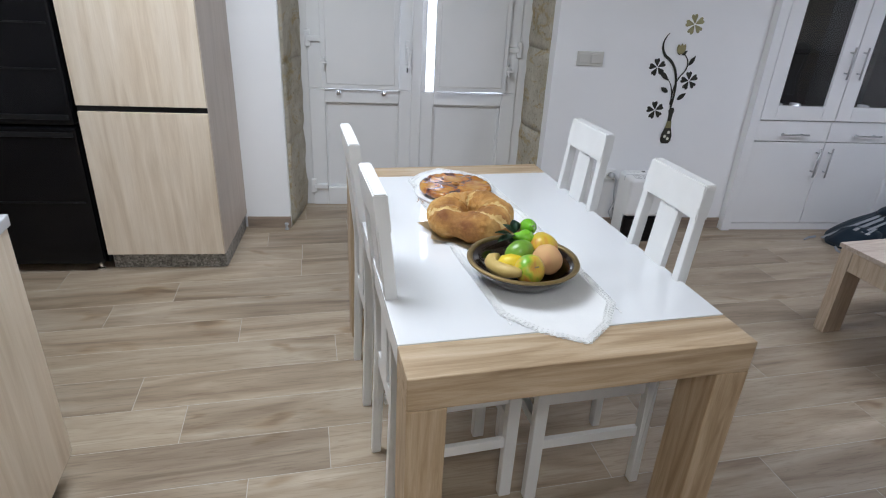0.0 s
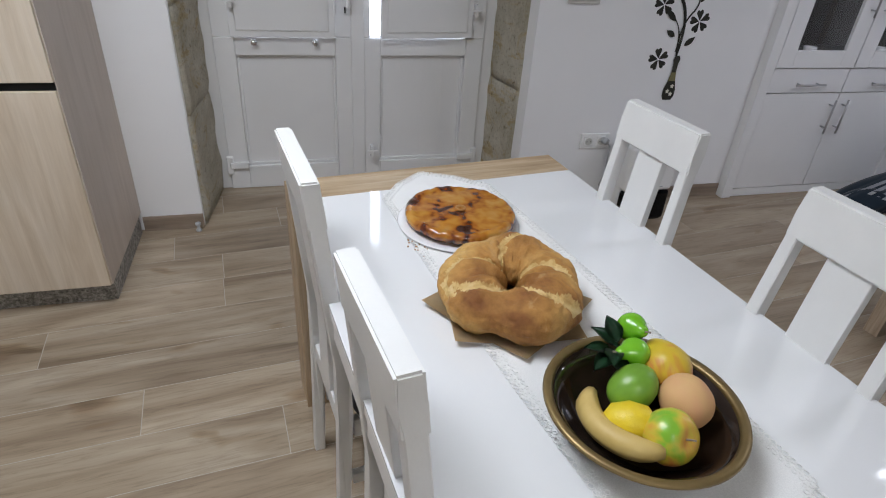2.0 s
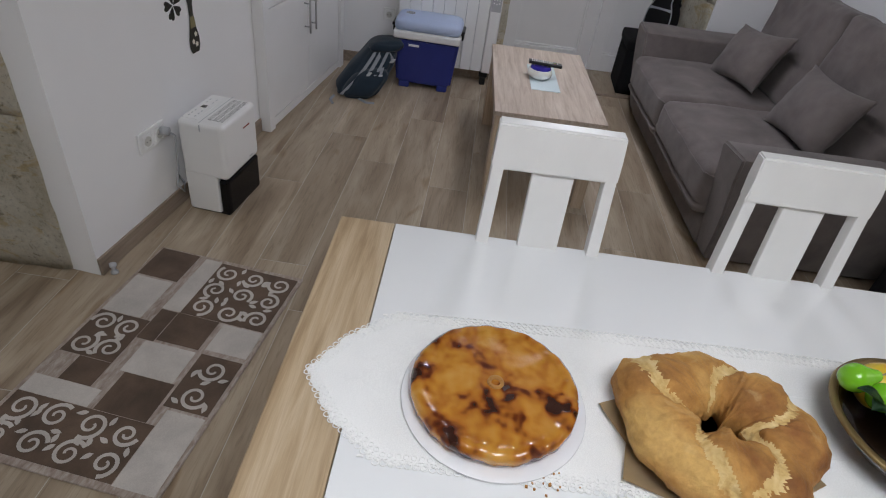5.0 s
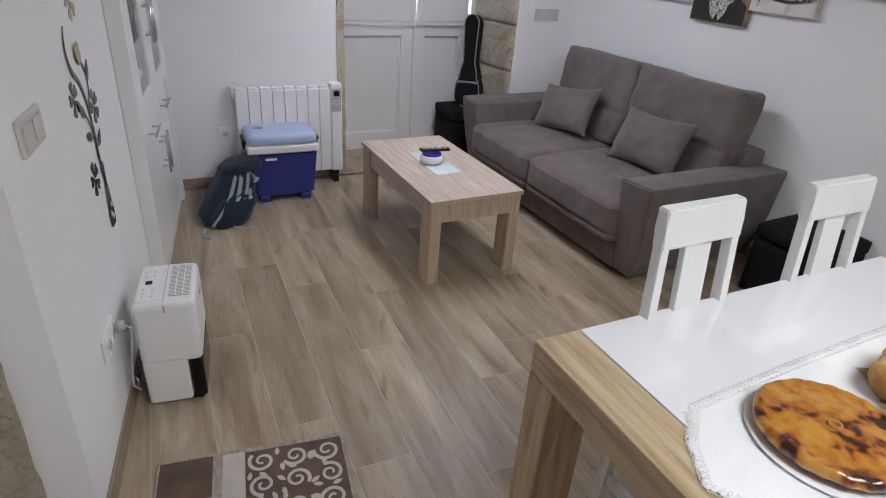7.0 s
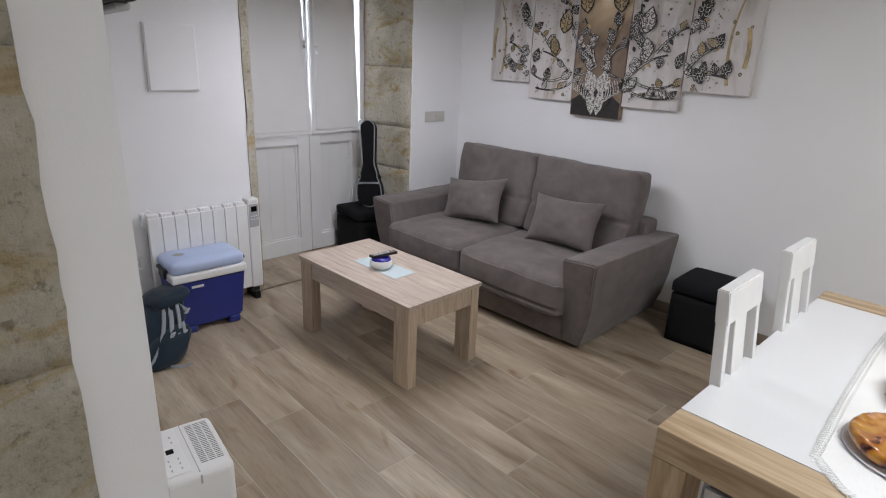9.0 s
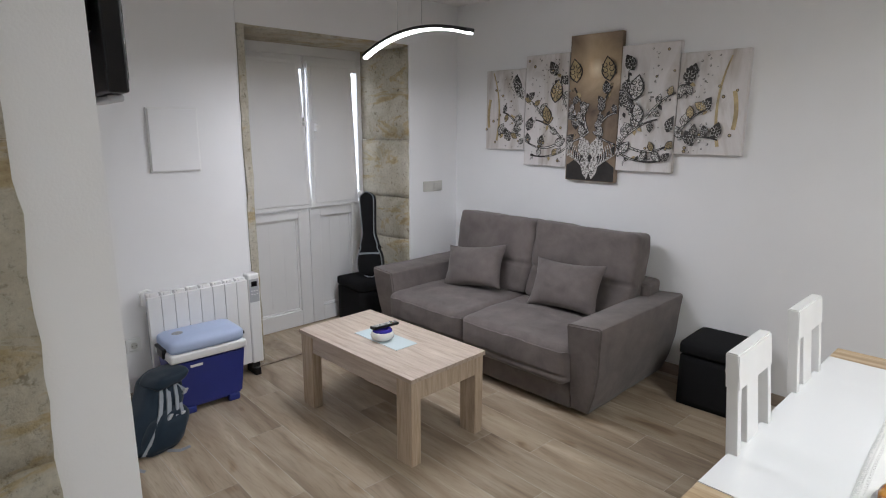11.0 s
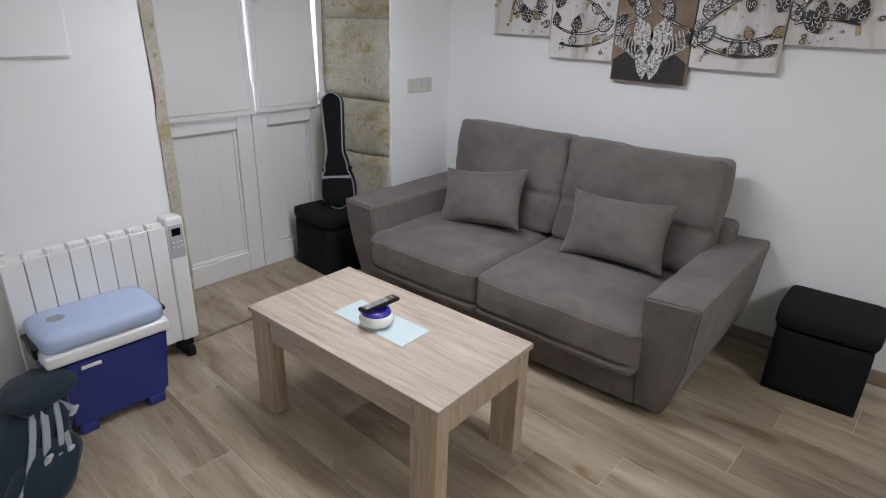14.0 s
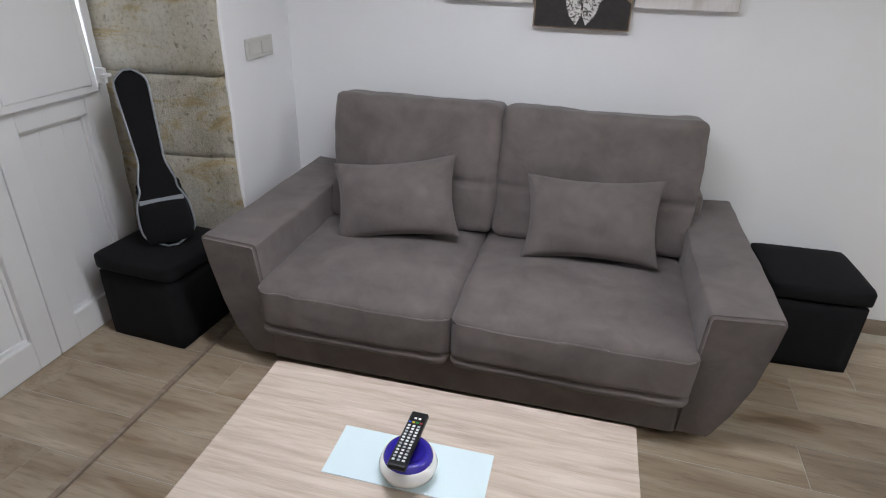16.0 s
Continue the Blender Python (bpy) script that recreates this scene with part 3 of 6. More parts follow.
# ---- kitchen side, in the entrance wall's frame ----
tall = thing("larder_cabinet", "tall pale wood kitchen cabinet with a granite plinth", "cabinet", MN)
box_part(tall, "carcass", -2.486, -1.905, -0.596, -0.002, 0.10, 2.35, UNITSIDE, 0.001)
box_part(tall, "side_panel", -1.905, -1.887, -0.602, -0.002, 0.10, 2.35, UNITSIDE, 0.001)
box_part(tall, "plinth", -2.486, -1.895, -0.56, -0.02, 0.0, 0.099, GRANITE, 0.002, "speckled granite plinth")
box_part(tall, "lower_door", -2.484, -1.890, -0.618, -0.598, 0.104, 0.858, UNIT, 0.002)
box_part(tall, "finger_channel", -2.484, -1.890, -0.604, -0.597, 0.859, 0.886, BLACK, 0.001, "black finger channel")
box_part(tall, "upper_door", -2.484, -1.890, -0.618, -0.598, 0.887, 1.80, UNIT, 0.002)
box_part(tall, "top_door", -2.484, -1.890, -0.618, -0.598, 1.803, 2.348, UNIT, 0.002)

fridge = thing("fridge", "tall glossy black fridge freezer", "fridge", MN)
box_part(fridge, "body", -3.10, -2.505, -0.55, -0.02, 0.03, 1.86, BLACK, 0.004)
box_part(fridge, "lower_door", -3.10, -2.505, -0.625, -0.555, 0.05, 0.782, BLACKGL, 0.012)
box_part(fridge, "upper_door", -3.10, -2.505, -0.625, -0.555, 0.79, 1.86, BLACKGL, 0.012)
for gz in (0.745, 0.83):
    box_part(fridge, "handle", -2.86, -2.52, -0.632, -0.62, gz - 0.012, gz + 0.012, BLACK, 0.004)
for gz in (0.40, 1.05, 1.25):
    box_part(fridge, "door_line", -2.98, -2.53, -0.628, -0.62, gz - 0.004, gz + 0.004, BLACK, 0.001)
for fx in (-3.06, -2.545):
    bm = bmesh.new()
    add_lathe(bm, [(0.0, 0.0), (0.018, 0.0), (0.018, 0.012), (0.010, 0.016), (0.010, 0.05), (0.0, 0.05)], 14, (fx, -0.58, 0.0))
    part(fridge, "foot", bm, CHROME)

isl = thing("base_cabinet", "pale wood kitchen base cabinet with dark plinth", "cabinet")
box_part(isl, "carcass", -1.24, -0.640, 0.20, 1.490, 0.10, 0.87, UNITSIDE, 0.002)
box_part(isl, "end_panel", -0.638, -0.620, 0.20, 1.504, 0.10, 0.87, UNIT, 0.002)
box_part(isl, "plinth", -1.20, -0.67, 0.22, 1.46, 0.0, 0.099, GRANITE, 0.002)
box_part(isl, "worktop", -1.26, -0.612, 0.18, 1.512, 0.872, 0.905, GREYPL, 0.004, "pale grey worktop")


# ---- display cabinet set into the entrance wall ----
disp = thing("display_cabinet", "white lacquered built-in cabinet with glazed upper doors", "cabinet", MN)
bm = bmesh.new()
add_box(bm, 1.33, 1.395, -0.062, 0.0, 0, 2.36, 0.004)
add_box(bm, 2.455, 2.52, -0.062, 0.0, 0, 2.36, 0.004)
add_box(bm, 1.395, 2.455, -0.062, 0.0, 2.28, 2.36, 0.004)
add_box(bm, 1.395, 2.455, -0.045, 0.0, 0.0, 0.048, 0.002)
part(disp, "surround", bm, LACQ)
bm = bmesh.new()
add_box(bm, 1.397, 2.453, -0.022, -0.0015, 0.05, 0.80)
part(disp, "carcass", bm, LACQ)
# near-black colour puts the deep interior's shade into the lining
SHADOW = plain("shaded_cabinet_lining", (0.030, 0.025, 0.024), 0.4)
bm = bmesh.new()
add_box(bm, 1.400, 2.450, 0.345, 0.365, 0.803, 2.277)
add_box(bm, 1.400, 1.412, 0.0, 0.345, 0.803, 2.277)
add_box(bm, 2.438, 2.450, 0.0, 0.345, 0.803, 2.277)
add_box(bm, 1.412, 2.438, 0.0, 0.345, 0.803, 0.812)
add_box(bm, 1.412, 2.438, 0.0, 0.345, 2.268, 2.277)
part(disp, "lining", bm, SHADOW, False, "cabinet lining coloured near-black for its inner shade")
for sz in (1.18, 1.56, 1.94):
    ob = box_part(disp, "shelf", 1.413, 2.437, 0.03, 0.344, sz, sz + 0.008, PANE, 0.001, "glass shelf")
for a, b in ((1.398, 1.922), (1.928, 2.452)):
    box_part(disp, "lower_door", a, b, -0.045, -0.024, 0.053, 0.632, LACQ, 0.003)
    box_part(disp, "drawer_front", a, b, -0.045, -0.024, 0.638, 0.774, LACQ, 0.003)
    bm = bmesh.new()
    g0, g1 = a + 0.10, b - 0.10
    for p in ((a, g0, 0.78, 2.277), (g1, b, 0.78, 2.277), (g0, g1, 0.78, 0.872), (g0, g1, 2.18, 2.277)):
        add_box(bm, p[0], p[1], -0.062, -0.041, p[2], p[3], 0.003)
    part(disp, "glazed_frame", bm, LACQ)
    ob = box_part(disp, "pane", g0 - 0.004, g1 + 0.004, -0.053, -0.049, 0.868, 2.184, PANE, 0)
    ob.visible_shadow = False


def bar_handle(bm, p, q, out):
    p, q, out = Vector(p), Vector(q), Vector(out)
    d = (q - p).normalized()
    add_tube(bm, [p, q], 0.006, 10)
    for e in (p + d * 0.035, q - d * 0.035):
        add_tube(bm, [e, e - out], 0.0045, 8)


o = (0, -0.034, 0)
bars = []
for hx in (1.880, 1.970):
    bars += [((hx, -0.080, 0.40), (hx, -0.080, 0.60)), ((hx, -0.096, 1.05), (hx, -0.096, 1.245))]
for hx in (1.66, 2.19):
    bars.append(((hx - 0.10, -0.080, 0.688), (hx + 0.10, -0.080, 0.688)))
for p, q in bars:
    bm = bmesh.new()
    bar_handle(bm, p, q, o)
    part(disp, "handle", bm, STEEL, True, "brushed steel bar handle")


# ---- sofa ----
def sofa():
    root = thing("sofa", "taupe suede two-seat sofa with flared arms", "sofa")
    bm = bmesh.new()
    add_box(bm, 2.40, 3.95, -0.10, 0.79, 0.03, 0.22, 0.012)
    add_box(bm, 2.33, 3.98, -0.13, 0.06, 0.05, 0.66, 0.03)
    part(root, "base", bm, SOFA)
    for s, inner, outer in ((1, 2.405, 2.185), (-1, 3.93, 4.150)):
        bm = bmesh.new()
        prof = [(inner, 0.03), (inner, 0.55), (inner - s * 0.004, 0.562), (inner - s * 0.014, 0.568), (outer + s * 0.016, 0.582), (outer + s * 0.005, 0.577), (outer, 0.563), (outer + s * 0.008, 0.47), (outer + s * 0.025, 0.30), (outer + s * 0.055, 0.16), (outer + s * 0.098, 0.04), (outer + s * 0.105, 0.03)]
        add_prism(bm, prof, -0.13, 0.86, 1)
        es = [e for e in bm.edges if abs(e.verts[0].co.y - e.verts[1].co.y) > 0.5]
        bmesh.ops.subdivide_edges(bm, edges=es, cuts=14, use_grid_fill=True)
        rim = [e for e in bm.edges if e.verts[0].co.y > 0.855 and e.verts[1].co.y > 0.855]
        bmesh.ops.bevel(bm, geom=rim, offset=0.010, segments=3, affect="EDGES")
        for v in bm.verts:
            k = max(0.0, (v.co.y - 0.4) / 0.46)
            v.co.y -= 0.085 * k * (1 - min(1, v.co.z / 0.55)) ** 1.3
            v.co += 0.005 * noise.noise_vector(v.co * 6) + 0.002 * noise.noise_vector(v.co * 17)
        ob = part(root, "arm", bm, SOFA, True)
        ob.data.set_sharp_from_angle(angle=radians(40))
    for i, (a, b) in enumerate(((2.392, 3.204), (3.210, 3.945))):
        bm = bmesh.new()
        soft_block(bm, a, b, 0.02, 0.875, 0.190, 0.436, 0.040, 0.014, 35, 0.005, i * 5)
        for v in bm.verts:
            if v.co.y > 0.8:
                v.co.y -= 0.014 * math.exp(-((v.co.z - 0.245) / 0.009) ** 2) + 0.004 * abs(noise.noise(Vector((v.co.x * 7, v.co.z * 12, i))))
            if v.co.z > 0.4:
                v.co.z -= 0.006 * abs(noise.noise(Vector((v.co.x * 6, v.co.y * 9, 3 + i)))) + 0.018 * max(0.0, (v.co.y - 0.55) / 0.35) ** 2
        part(root, "seat_cushion", bm, SOFA, True)
        bm = bmesh.new()
        a2, b2 = ((2.385, 3.178), (3.184, 3.92))[i]
        soft_block(bm, a2, b2, -0.10, 0.11, 0.0, 0.548, 0.035, 0.010, 35, 0.009, 11 + i * 7)
        for v in bm.verts:
            v.co.y += 0.035 * max(0, 1 - v.co.z / 0.2)
            if v.co.y > 0.03:
                v.co.y -= 0.020 * math.exp(-((v.co.z - 0.215) / 0.010) ** 2)
                u = 2 * (v.co.x - a2) / (b2 - a2) - 1
                v.co.y -= 0.006 * abs(noise.noise(Vector((v.co.x * 14, v.co.z * 5, i)))) * u * u
            if v.co.z > 0.5:
                v.co.z -= 0.012 * (1 - (2 * (v.co.x - a2) / (b2 - a2) - 1) ** 2)
        bmesh.ops.rotate(bm, verts=bm.verts, matrix=Matrix.Rotation(radians(9), 3, "X"))
        bmesh.ops.translate(bm, verts=bm.verts, vec=(0, 0.115, 0.425))
        part(root, "back_cushion", bm, SOFA, True)
    return root


sofa()


def pillow(m, seed):
    bm = bmesh.new()
    n, w, h = 22, 0.53, 0.34
    sides = []
    for sgn in (-1, 1):
        g = []
        for i in range(n + 1):
            row = []
            for j in range(n + 1):
                u, v = 2 * i / n - 1, 2 * j / n - 1
                t = 0.004 + 0.080 * ((1 - abs(u) ** 2.2) * (1 - abs(v) ** 2.2)) ** 0.55
                pinch = 1 - 0.05 * (1 - u * u) * abs(v) ** 3 - 0.0
                x, y = w / 2 * u * (1 - 0.10 * (1 - v * v)), h / 2 * v * pinch * (1 - 0.09 * (1 - u * u))
                d = 0.007 * noise.noise(Vector((u * 3 + seed, v * 3, sgn))) - 0.006 * abs(noise.noise(Vector((u * 9 + seed, v * 9, sgn)))) * max(abs(u), abs(v)) ** 3
                row.append(bm.verts.new((x, sgn * t + (d if t > 0.01 else 0), y)))
            g.append(row)
        sides.append(g)
        for i in range(n):
            for j in range(n):
                bm.faces.new((g[i][j], g[i + 1][j], g[i + 1][j + 1], g[i][j + 1]))
    g0, g1 = sides
    loop = [(i, 0) for i in range(n)] + [(n, j) for j in range(n)] + [(i, n) for i in range(n, 0, -1)] + [(0, j) for j in range(n, 0, -1)]
    for (i, j), (k, l) in zip(loop, loop[1:] + loop[:1]):
        bm.faces.new((g0[i][j], g0[k][l], g1[k][l], g1[i][j]))
    return solid("throw_pillow", bm, SOFA, "taupe suede scatter cushion on the sofa", "cushion", m, True, "scatter cushions")


pillow(pose(3.575, 0.345, 0.600, 27, 8, 7), 1)
pillow(pose(2.775, 0.325, 0.605, 24, 2.5, 1), 6)


# ---- coffee table ----
ct = thing("coffee_table", "pale oak coffee table with a glass inlay", "table", pose(3.110, 1.562, 0, 0, 0, 0.5))
box_part(ct, "top", -0.495, 0.495, -0.265, 0.265, 0.445, 0.467, PALEX, 0.002)
for sx in (-1, 1):
    x0, x1 = sorted((sx * 0.375, sx * 0.485))
    for sy in (-1, 1):
        y0, y1 = sorted((sy * 0.197, sy * 0.257))
        box_part(ct, "leg", x0, x1, y0, y1, 0, 0.443, PALEZ, 0.002)
    xa, xb = sorted((sx * 0.462, sx * 0.482))
    box_part(ct, "end_rail", xa, xb, -0.196, 0.196, 0.345, 0.443, PALEZ, 0.001)
for sy in (-1, 1):
    ya, yb = sorted((sy * 0.232, sy * 0.250))
    box_part(ct, "side_rail", -0.374, 0.374, ya, yb, 0.345, 0.443, PALEX, 0.001)
box_part(ct, "glass_inlay", -0.165, 0.205, -0.075, 0.075, 0.467, 0.4695, FROST, 0.0005, "pale blue glass inlay")


# ---- storage stools and the instrument case ----
def storage_stool(m):
    root = thing("storage_stool", "black leatherette storage cube with a lid", "stool", m, "storage cubes")
    bm = bmesh.new()
    soft_block(bm, -0.185, 0.185, -0.185, 0.185, 0.0, 0.315, 0.008, 0.002, 6)
    part(root, "body", bm, BLACKF, True)
    bm = bmesh.new()
    soft_block(bm, -0.192, 0.192, -0.192, 0.192, 0.317, 0.395, 0.02, 0.012, 9)
    part(root, "lid", bm, BLACKF, True)
    return root


storage_stool(pose(4.525, 0.625, 0, 0, 0, -4))
storage_stool(pose(1.855, 0.015, 0, 0, 0, 2))


def case_outline(t):
    """Half width of the case at height t, 0 at the foot and 1 at the head."""
    if t < 0.36:
        return 0.105 * (1 - (abs(t - 0.15) / 0.24) ** 2.4) ** 0.5 if abs(t - 0.15) < 0.235 else 0.066
    if t < 0.50:
        return 0.078 - 0.030 * (t - 0.36) / 0.14
    return 0.048 + 0.012 * (t - 0.5) / 0.4


def instrument_case(m):
    root = thing("ukulele_case", "black ukulele gig bag with grey piping", "instrument case", m)
    n, Ht, dep = 60, 0.70, 0.055
    prof = []
    for i in range(n + 1):
        t = i / n
        w = max(0.0, case_outline(t))
        if t < 0.06:
            w = 0.105 * math.sin(math.acos(max(-1, 1 - t / 0.06)) * 0.5) * 1.15 if t > 0 else 0.02
            w = min(w, 0.096)
        if t > 0.93:
            w = 0.06 * math.sqrt(max(0.05, 1 - ((t - 0.93) / 0.072) ** 2))
        prof.append((w, t * Ht))
    for _ in range(3):
        prof = [prof[0]] + [((prof[i - 1][0] + 2 * prof[i][0] + prof[i + 1][0]) / 4, prof[i][1]) for i in range(1, n)] + [prof[-1]]
    bm = bmesh.new()
    ring = [(w, z) for w, z in prof] + [(-w, z) for w, z in reversed(prof)]
    add_prism(bm, ring, -dep, dep, 1)
    rim = [e for e in bm.edges if abs(e.verts[0].co.y - e.verts[1].co.y) < 1e-4]
    bmesh.ops.bevel(bm, geom=rim, offset=0.012, segments=2, affect="EDGES")
    part(root, "bag", bm, BLACKF, False)
    bm = bmesh.new()
    add_tube(bm, [(w * 0.97, -dep - 0.001, z) for w, z in prof] + [(-w * 0.97, -dep - 0.001, z) for w, z in reversed(prof)] + [(prof[0][0], -dep - 0.001, prof[0][1])], 0.0042, 6)
    part(root, "piping", bm, STRAP, True, "grey piping")
    bm = bmesh.new()
    add_box(bm, -0.083, 0.083, -dep - 0.006, -dep + 0.004, 0.185, 0.203, 0.002)
    part(root, "zip", bm, STRAP, False, "silver zip of the front pocket")
    bm = bmesh.new()
    soft_block(bm, -0.088, 0.088, -dep - 0.014, -dep + 0.01, 0.02, 0.185, 0.01, 0.006, 7)
    part(root, "pocket", bm, BLACKF, True)
    return root


instrument_case(pose(4.475, 0.625, 0.402, -8, -3, -138))

# ---- radiator, with its sections, end cap and display ----
rad = thing("radiator", "white electric oil radiator with a control panel", "radiator", pose(4.28, 2.12, 0, 0, 0, -90))
for k in range(8):
    x0 = -0.345 + k * 0.0765
    bm = bmesh.new()
    add_box(bm, x0 + 0.0015, x0 + 0.075, -0.10, -0.07, 0.085, 0.655, 0.003)
    add_box(bm, x0 + 0.012, x0 + 0.064, -0.07, -0.03, 0.10, 0.66, 0.006)
    add_box(bm, x0 + 0.006, x0 + 0.070, -0.085, -0.04, 0.640, 0.672, 0.006)
    add_box(bm, x0 + 0.020, x0 + 0.056, -0.088, -0.074, 0.655, 0.674, 0.003)
    part(rad, "section", bm, ENAMEL)
bm = bmesh.new()
add_box(bm, 0.268, 0.348, -0.103, -0.025, 0.075, 0.690, 0.012, 3)
part(rad, "end_cap", bm, ENAMEL)
box_part(rad, "back_rail", -0.33, 0.30, -0.028, -0.004, 0.25, 0.55, GREYPL, 0.003)
box_part(rad, "control_panel", 0.276, 0.340, -0.1055, -0.1025, 0.50, 0.655, GREYPL, 0.002, "grey control panel")
box_part(rad, "display", 0.288, 0.328, -0.1075, -0.1052, 0.605, 0.64, BLACKGL, 0.001, "small black display")
bm = bmesh.new()
for bx_, bz_ in ((0.290, 0.575), (0.308, 0.575), (0.326, 0.575), (0.290, 0.555), (0.308, 0.550), (0.326, 0.555)):
    add_lathe(bm, [(0.0, 0.003), (0.004, 0.003), (0.005, 0.0), (0.0, 0.0)], 10)
    for v in bm.verts:
        if not v.tag:
            v.co = Vector((bx_ + v.co.x, -0.1055 - v.co.z, bz_ + v.co.y))
            v.tag = True
tagged(part(rad, "button", bm, PLAST), kind="stuff")
bm = bmesh.new()
add_box(bm, -0.365, -0.345, -0.06, -0.03, 0.60, 0.69, 0.006)
add_tube(bm, [(-0.37, -0.05, 0.68), (-0.33, -0.05, 0.695), (-0.31, -0.05, 0.685)], 0.008)
part(rad, "bracket", bm, ENAMEL)
for fx in (-0.25, 0.29):
    bm = bmesh.new()
    add_box(bm, fx - 0.03, fx + 0.03, -0.10, -0.02, 0.045, 0.083, 0.005)
    add_box(bm, fx - 0.02, fx + 0.02, -0.13, -0.002, 0.0, 0.05, 0.005)
    part(rad, "foot", bm, BLACK)

# ---- cool box ----
cool = thing("cool_box", "deep blue electric cool box with a pale lid", "cool box", pose(4.035, 2.235, 0, 0, 0, -92))
bm = bmesh.new()
add_prism(bm, [(-0.185, 0.03), (0.185, 0.03), (0.215, 0.335), (-0.215, 0.335)], -0.125, 0.125, 1)
for v in bm.verts:
    v.co.y *= 0.92 + 0.10 * v.co.z / 0.335
bmesh.ops.bevel(bm, geom=list(bm.edges), offset=0.018, segments=3, affect="EDGES")
part(cool, "body", bm, BLUE)
bm = bmesh.new()
add_box(bm, -0.222, 0.222, -0.138, 0.138, 0.325, 0.378, 0.014, 3)
part(cool, "collar", bm, PLAST, False, "white collar")
bm = bmesh.new()
soft_block(bm, -0.212, 0.212, -0.130, 0.130, 0.370, 0.452, 0.03, 0.010, 10)
part(cool, "lid", bm, PALEBLUE, True, "pale blue lid")
box_part(cool, "badge_bar", -0.115, -0.045, -0.1315, -0.124, 0.283, 0.298, PLAST, 0.002, "silver badge bar")
box_part(cool, "badge_recess", -0.125, -0.035, -0.1285, -0.12, 0.277, 0.304, BLUE, 0.002)
bm = bmesh.new()
for k in range(7):
    r = 0.03 * math.sqrt(1 - ((k - 3) / 3.6) ** 2)
    add_box(bm, -0.13 - r, -0.13 + r, -0.022 + k * 0.007, -0.019 + k * 0.007, 0.459, 0.4625)
part(cool, "vent", bm, GREYPL)
for s in (-1, 1):
    bm = bmesh.new()
    x0, x1 = sorted((s * 0.212, s * 0.236))
    add_box(bm, x0, x1, -0.05, 0.05, 0.34, 0.395, 0.008)
    add_box(bm, *sorted((s * 0.215, s * 0.240)), -0.07, 0.07, 0.385, 0.405, 0.006)
    part(cool, "latch", bm, BLACK)
for fx in (-0.13, 0.13):
    box_part(cool, "foot", fx - 0.035, fx + 0.035, -0.122, -0.09, 0.0, 0.045, BLUE, 0.010)
for fx in (-0.15, 0.15):
    bm = bmesh.new()
    add_tube(bm, [(fx - 0.02, 0.105, 0.035), (fx + 0.02, 0.105, 0.035)], 0.035, 16)
    part(cool, "wheel", bm, BLACK)

# ---- backpack slumped on the floor ----
bag = thing("backpack", "navy nylon backpack with grey straps slumped on floor", "backpack", pose(3.725, 2.68, 0, 0, 0, -72) @ Matrix.Diagonal((1, 1, 0.86, 1)))
SLUMP = 0.68  # sideways lean per metre of height, towards the cool box


def slump(bm):
    for v in bm.verts:
        v.co.x += SLUMP * max(0.0, v.co.z)


def bag_body(u, t):
    """Front of the bag at the side fraction u (-1 to 1) and height fraction t."""
    w = 0.135 * (1 - 0.45 * t ** 1.6)
    return Vector((u * w, -0.075 - 0.045 * math.sin(math.pi * min(1, t * 1.15)) * (1 - 0.6 * u * u) + 0.19 * t ** 1.5, 0.015 + 0.325 * t))


bm = bmesh.new()
soft_block(bm, -0.14, 0.14, -0.10, 0.08, 0.004, 0.345, 0.065, 0.025, 19, 0.016, 3)
for v in bm.verts:
    t = max(0.0, min(1.0, v.co.z / 0.345))
    v.co.x *= 1.0 - 0.42 * t ** 1.6
    v.co.y += 0.18 * t ** 1.4
    v.co.y += 0.008 * noise.noise(v.co * 16)
    v.co.z = max(0.003, v.co.z)
slump(bm)
part(bag, "bag", bm, NAVY, True)
bm = bmesh.new()
soft_block(bm, -0.095, 0.105, -0.150, -0.05, 0.010, 0.185, 0.04, 0.018, 13, 0.012, 9)
for v in bm.verts:
    v.co.y += 0.24 * v.co.z
    v.co.z = max(0.003, v.co.z)
slump(bm)
part(bag, "front_pocket", bm, NAVY, True)
bm = bmesh.new()
soft_block(bm, -0.095, 0.095, 0.02, 0.20, 0.285, 0.365, 0.035, 0.012, 11, 0.012, 17)
slump(bm)
part(bag, "top_flap", bm, NAVY, True)


def strap(bm, pts, w):
    a = [Vector(p) for p in pts]
    for p, q in zip(a, a[1:]):
        d = (q - p).normalized()
        s = d.cross(Vector((0, -1, 0.3))).normalized() * w
        u = s.cross(d).normalized() * 0.003
        c = [p - s - u, p + s - u, q + s - u, q - s - u, p - s + u, p + s + u, q + s + u, q - s + u]
        v = [bm.verts.new(x) for x in c]
        for f in ((0, 1, 2, 3), (7, 6, 5, 4), (0, 4, 5, 1), (2, 6, 7, 3), (1, 5, 6, 2), (0, 3, 7, 4)):
            bm.faces.new([v[i] for i in f])


def on_bag(u0, t0, u1, t1, out=0.030, n=7):
    return [bag_body(u0 + (u1 - u0) * k / n, t0 + (t1 - t0) * k / n) + Vector((0, -out, 0)) for k in range(n + 1)]


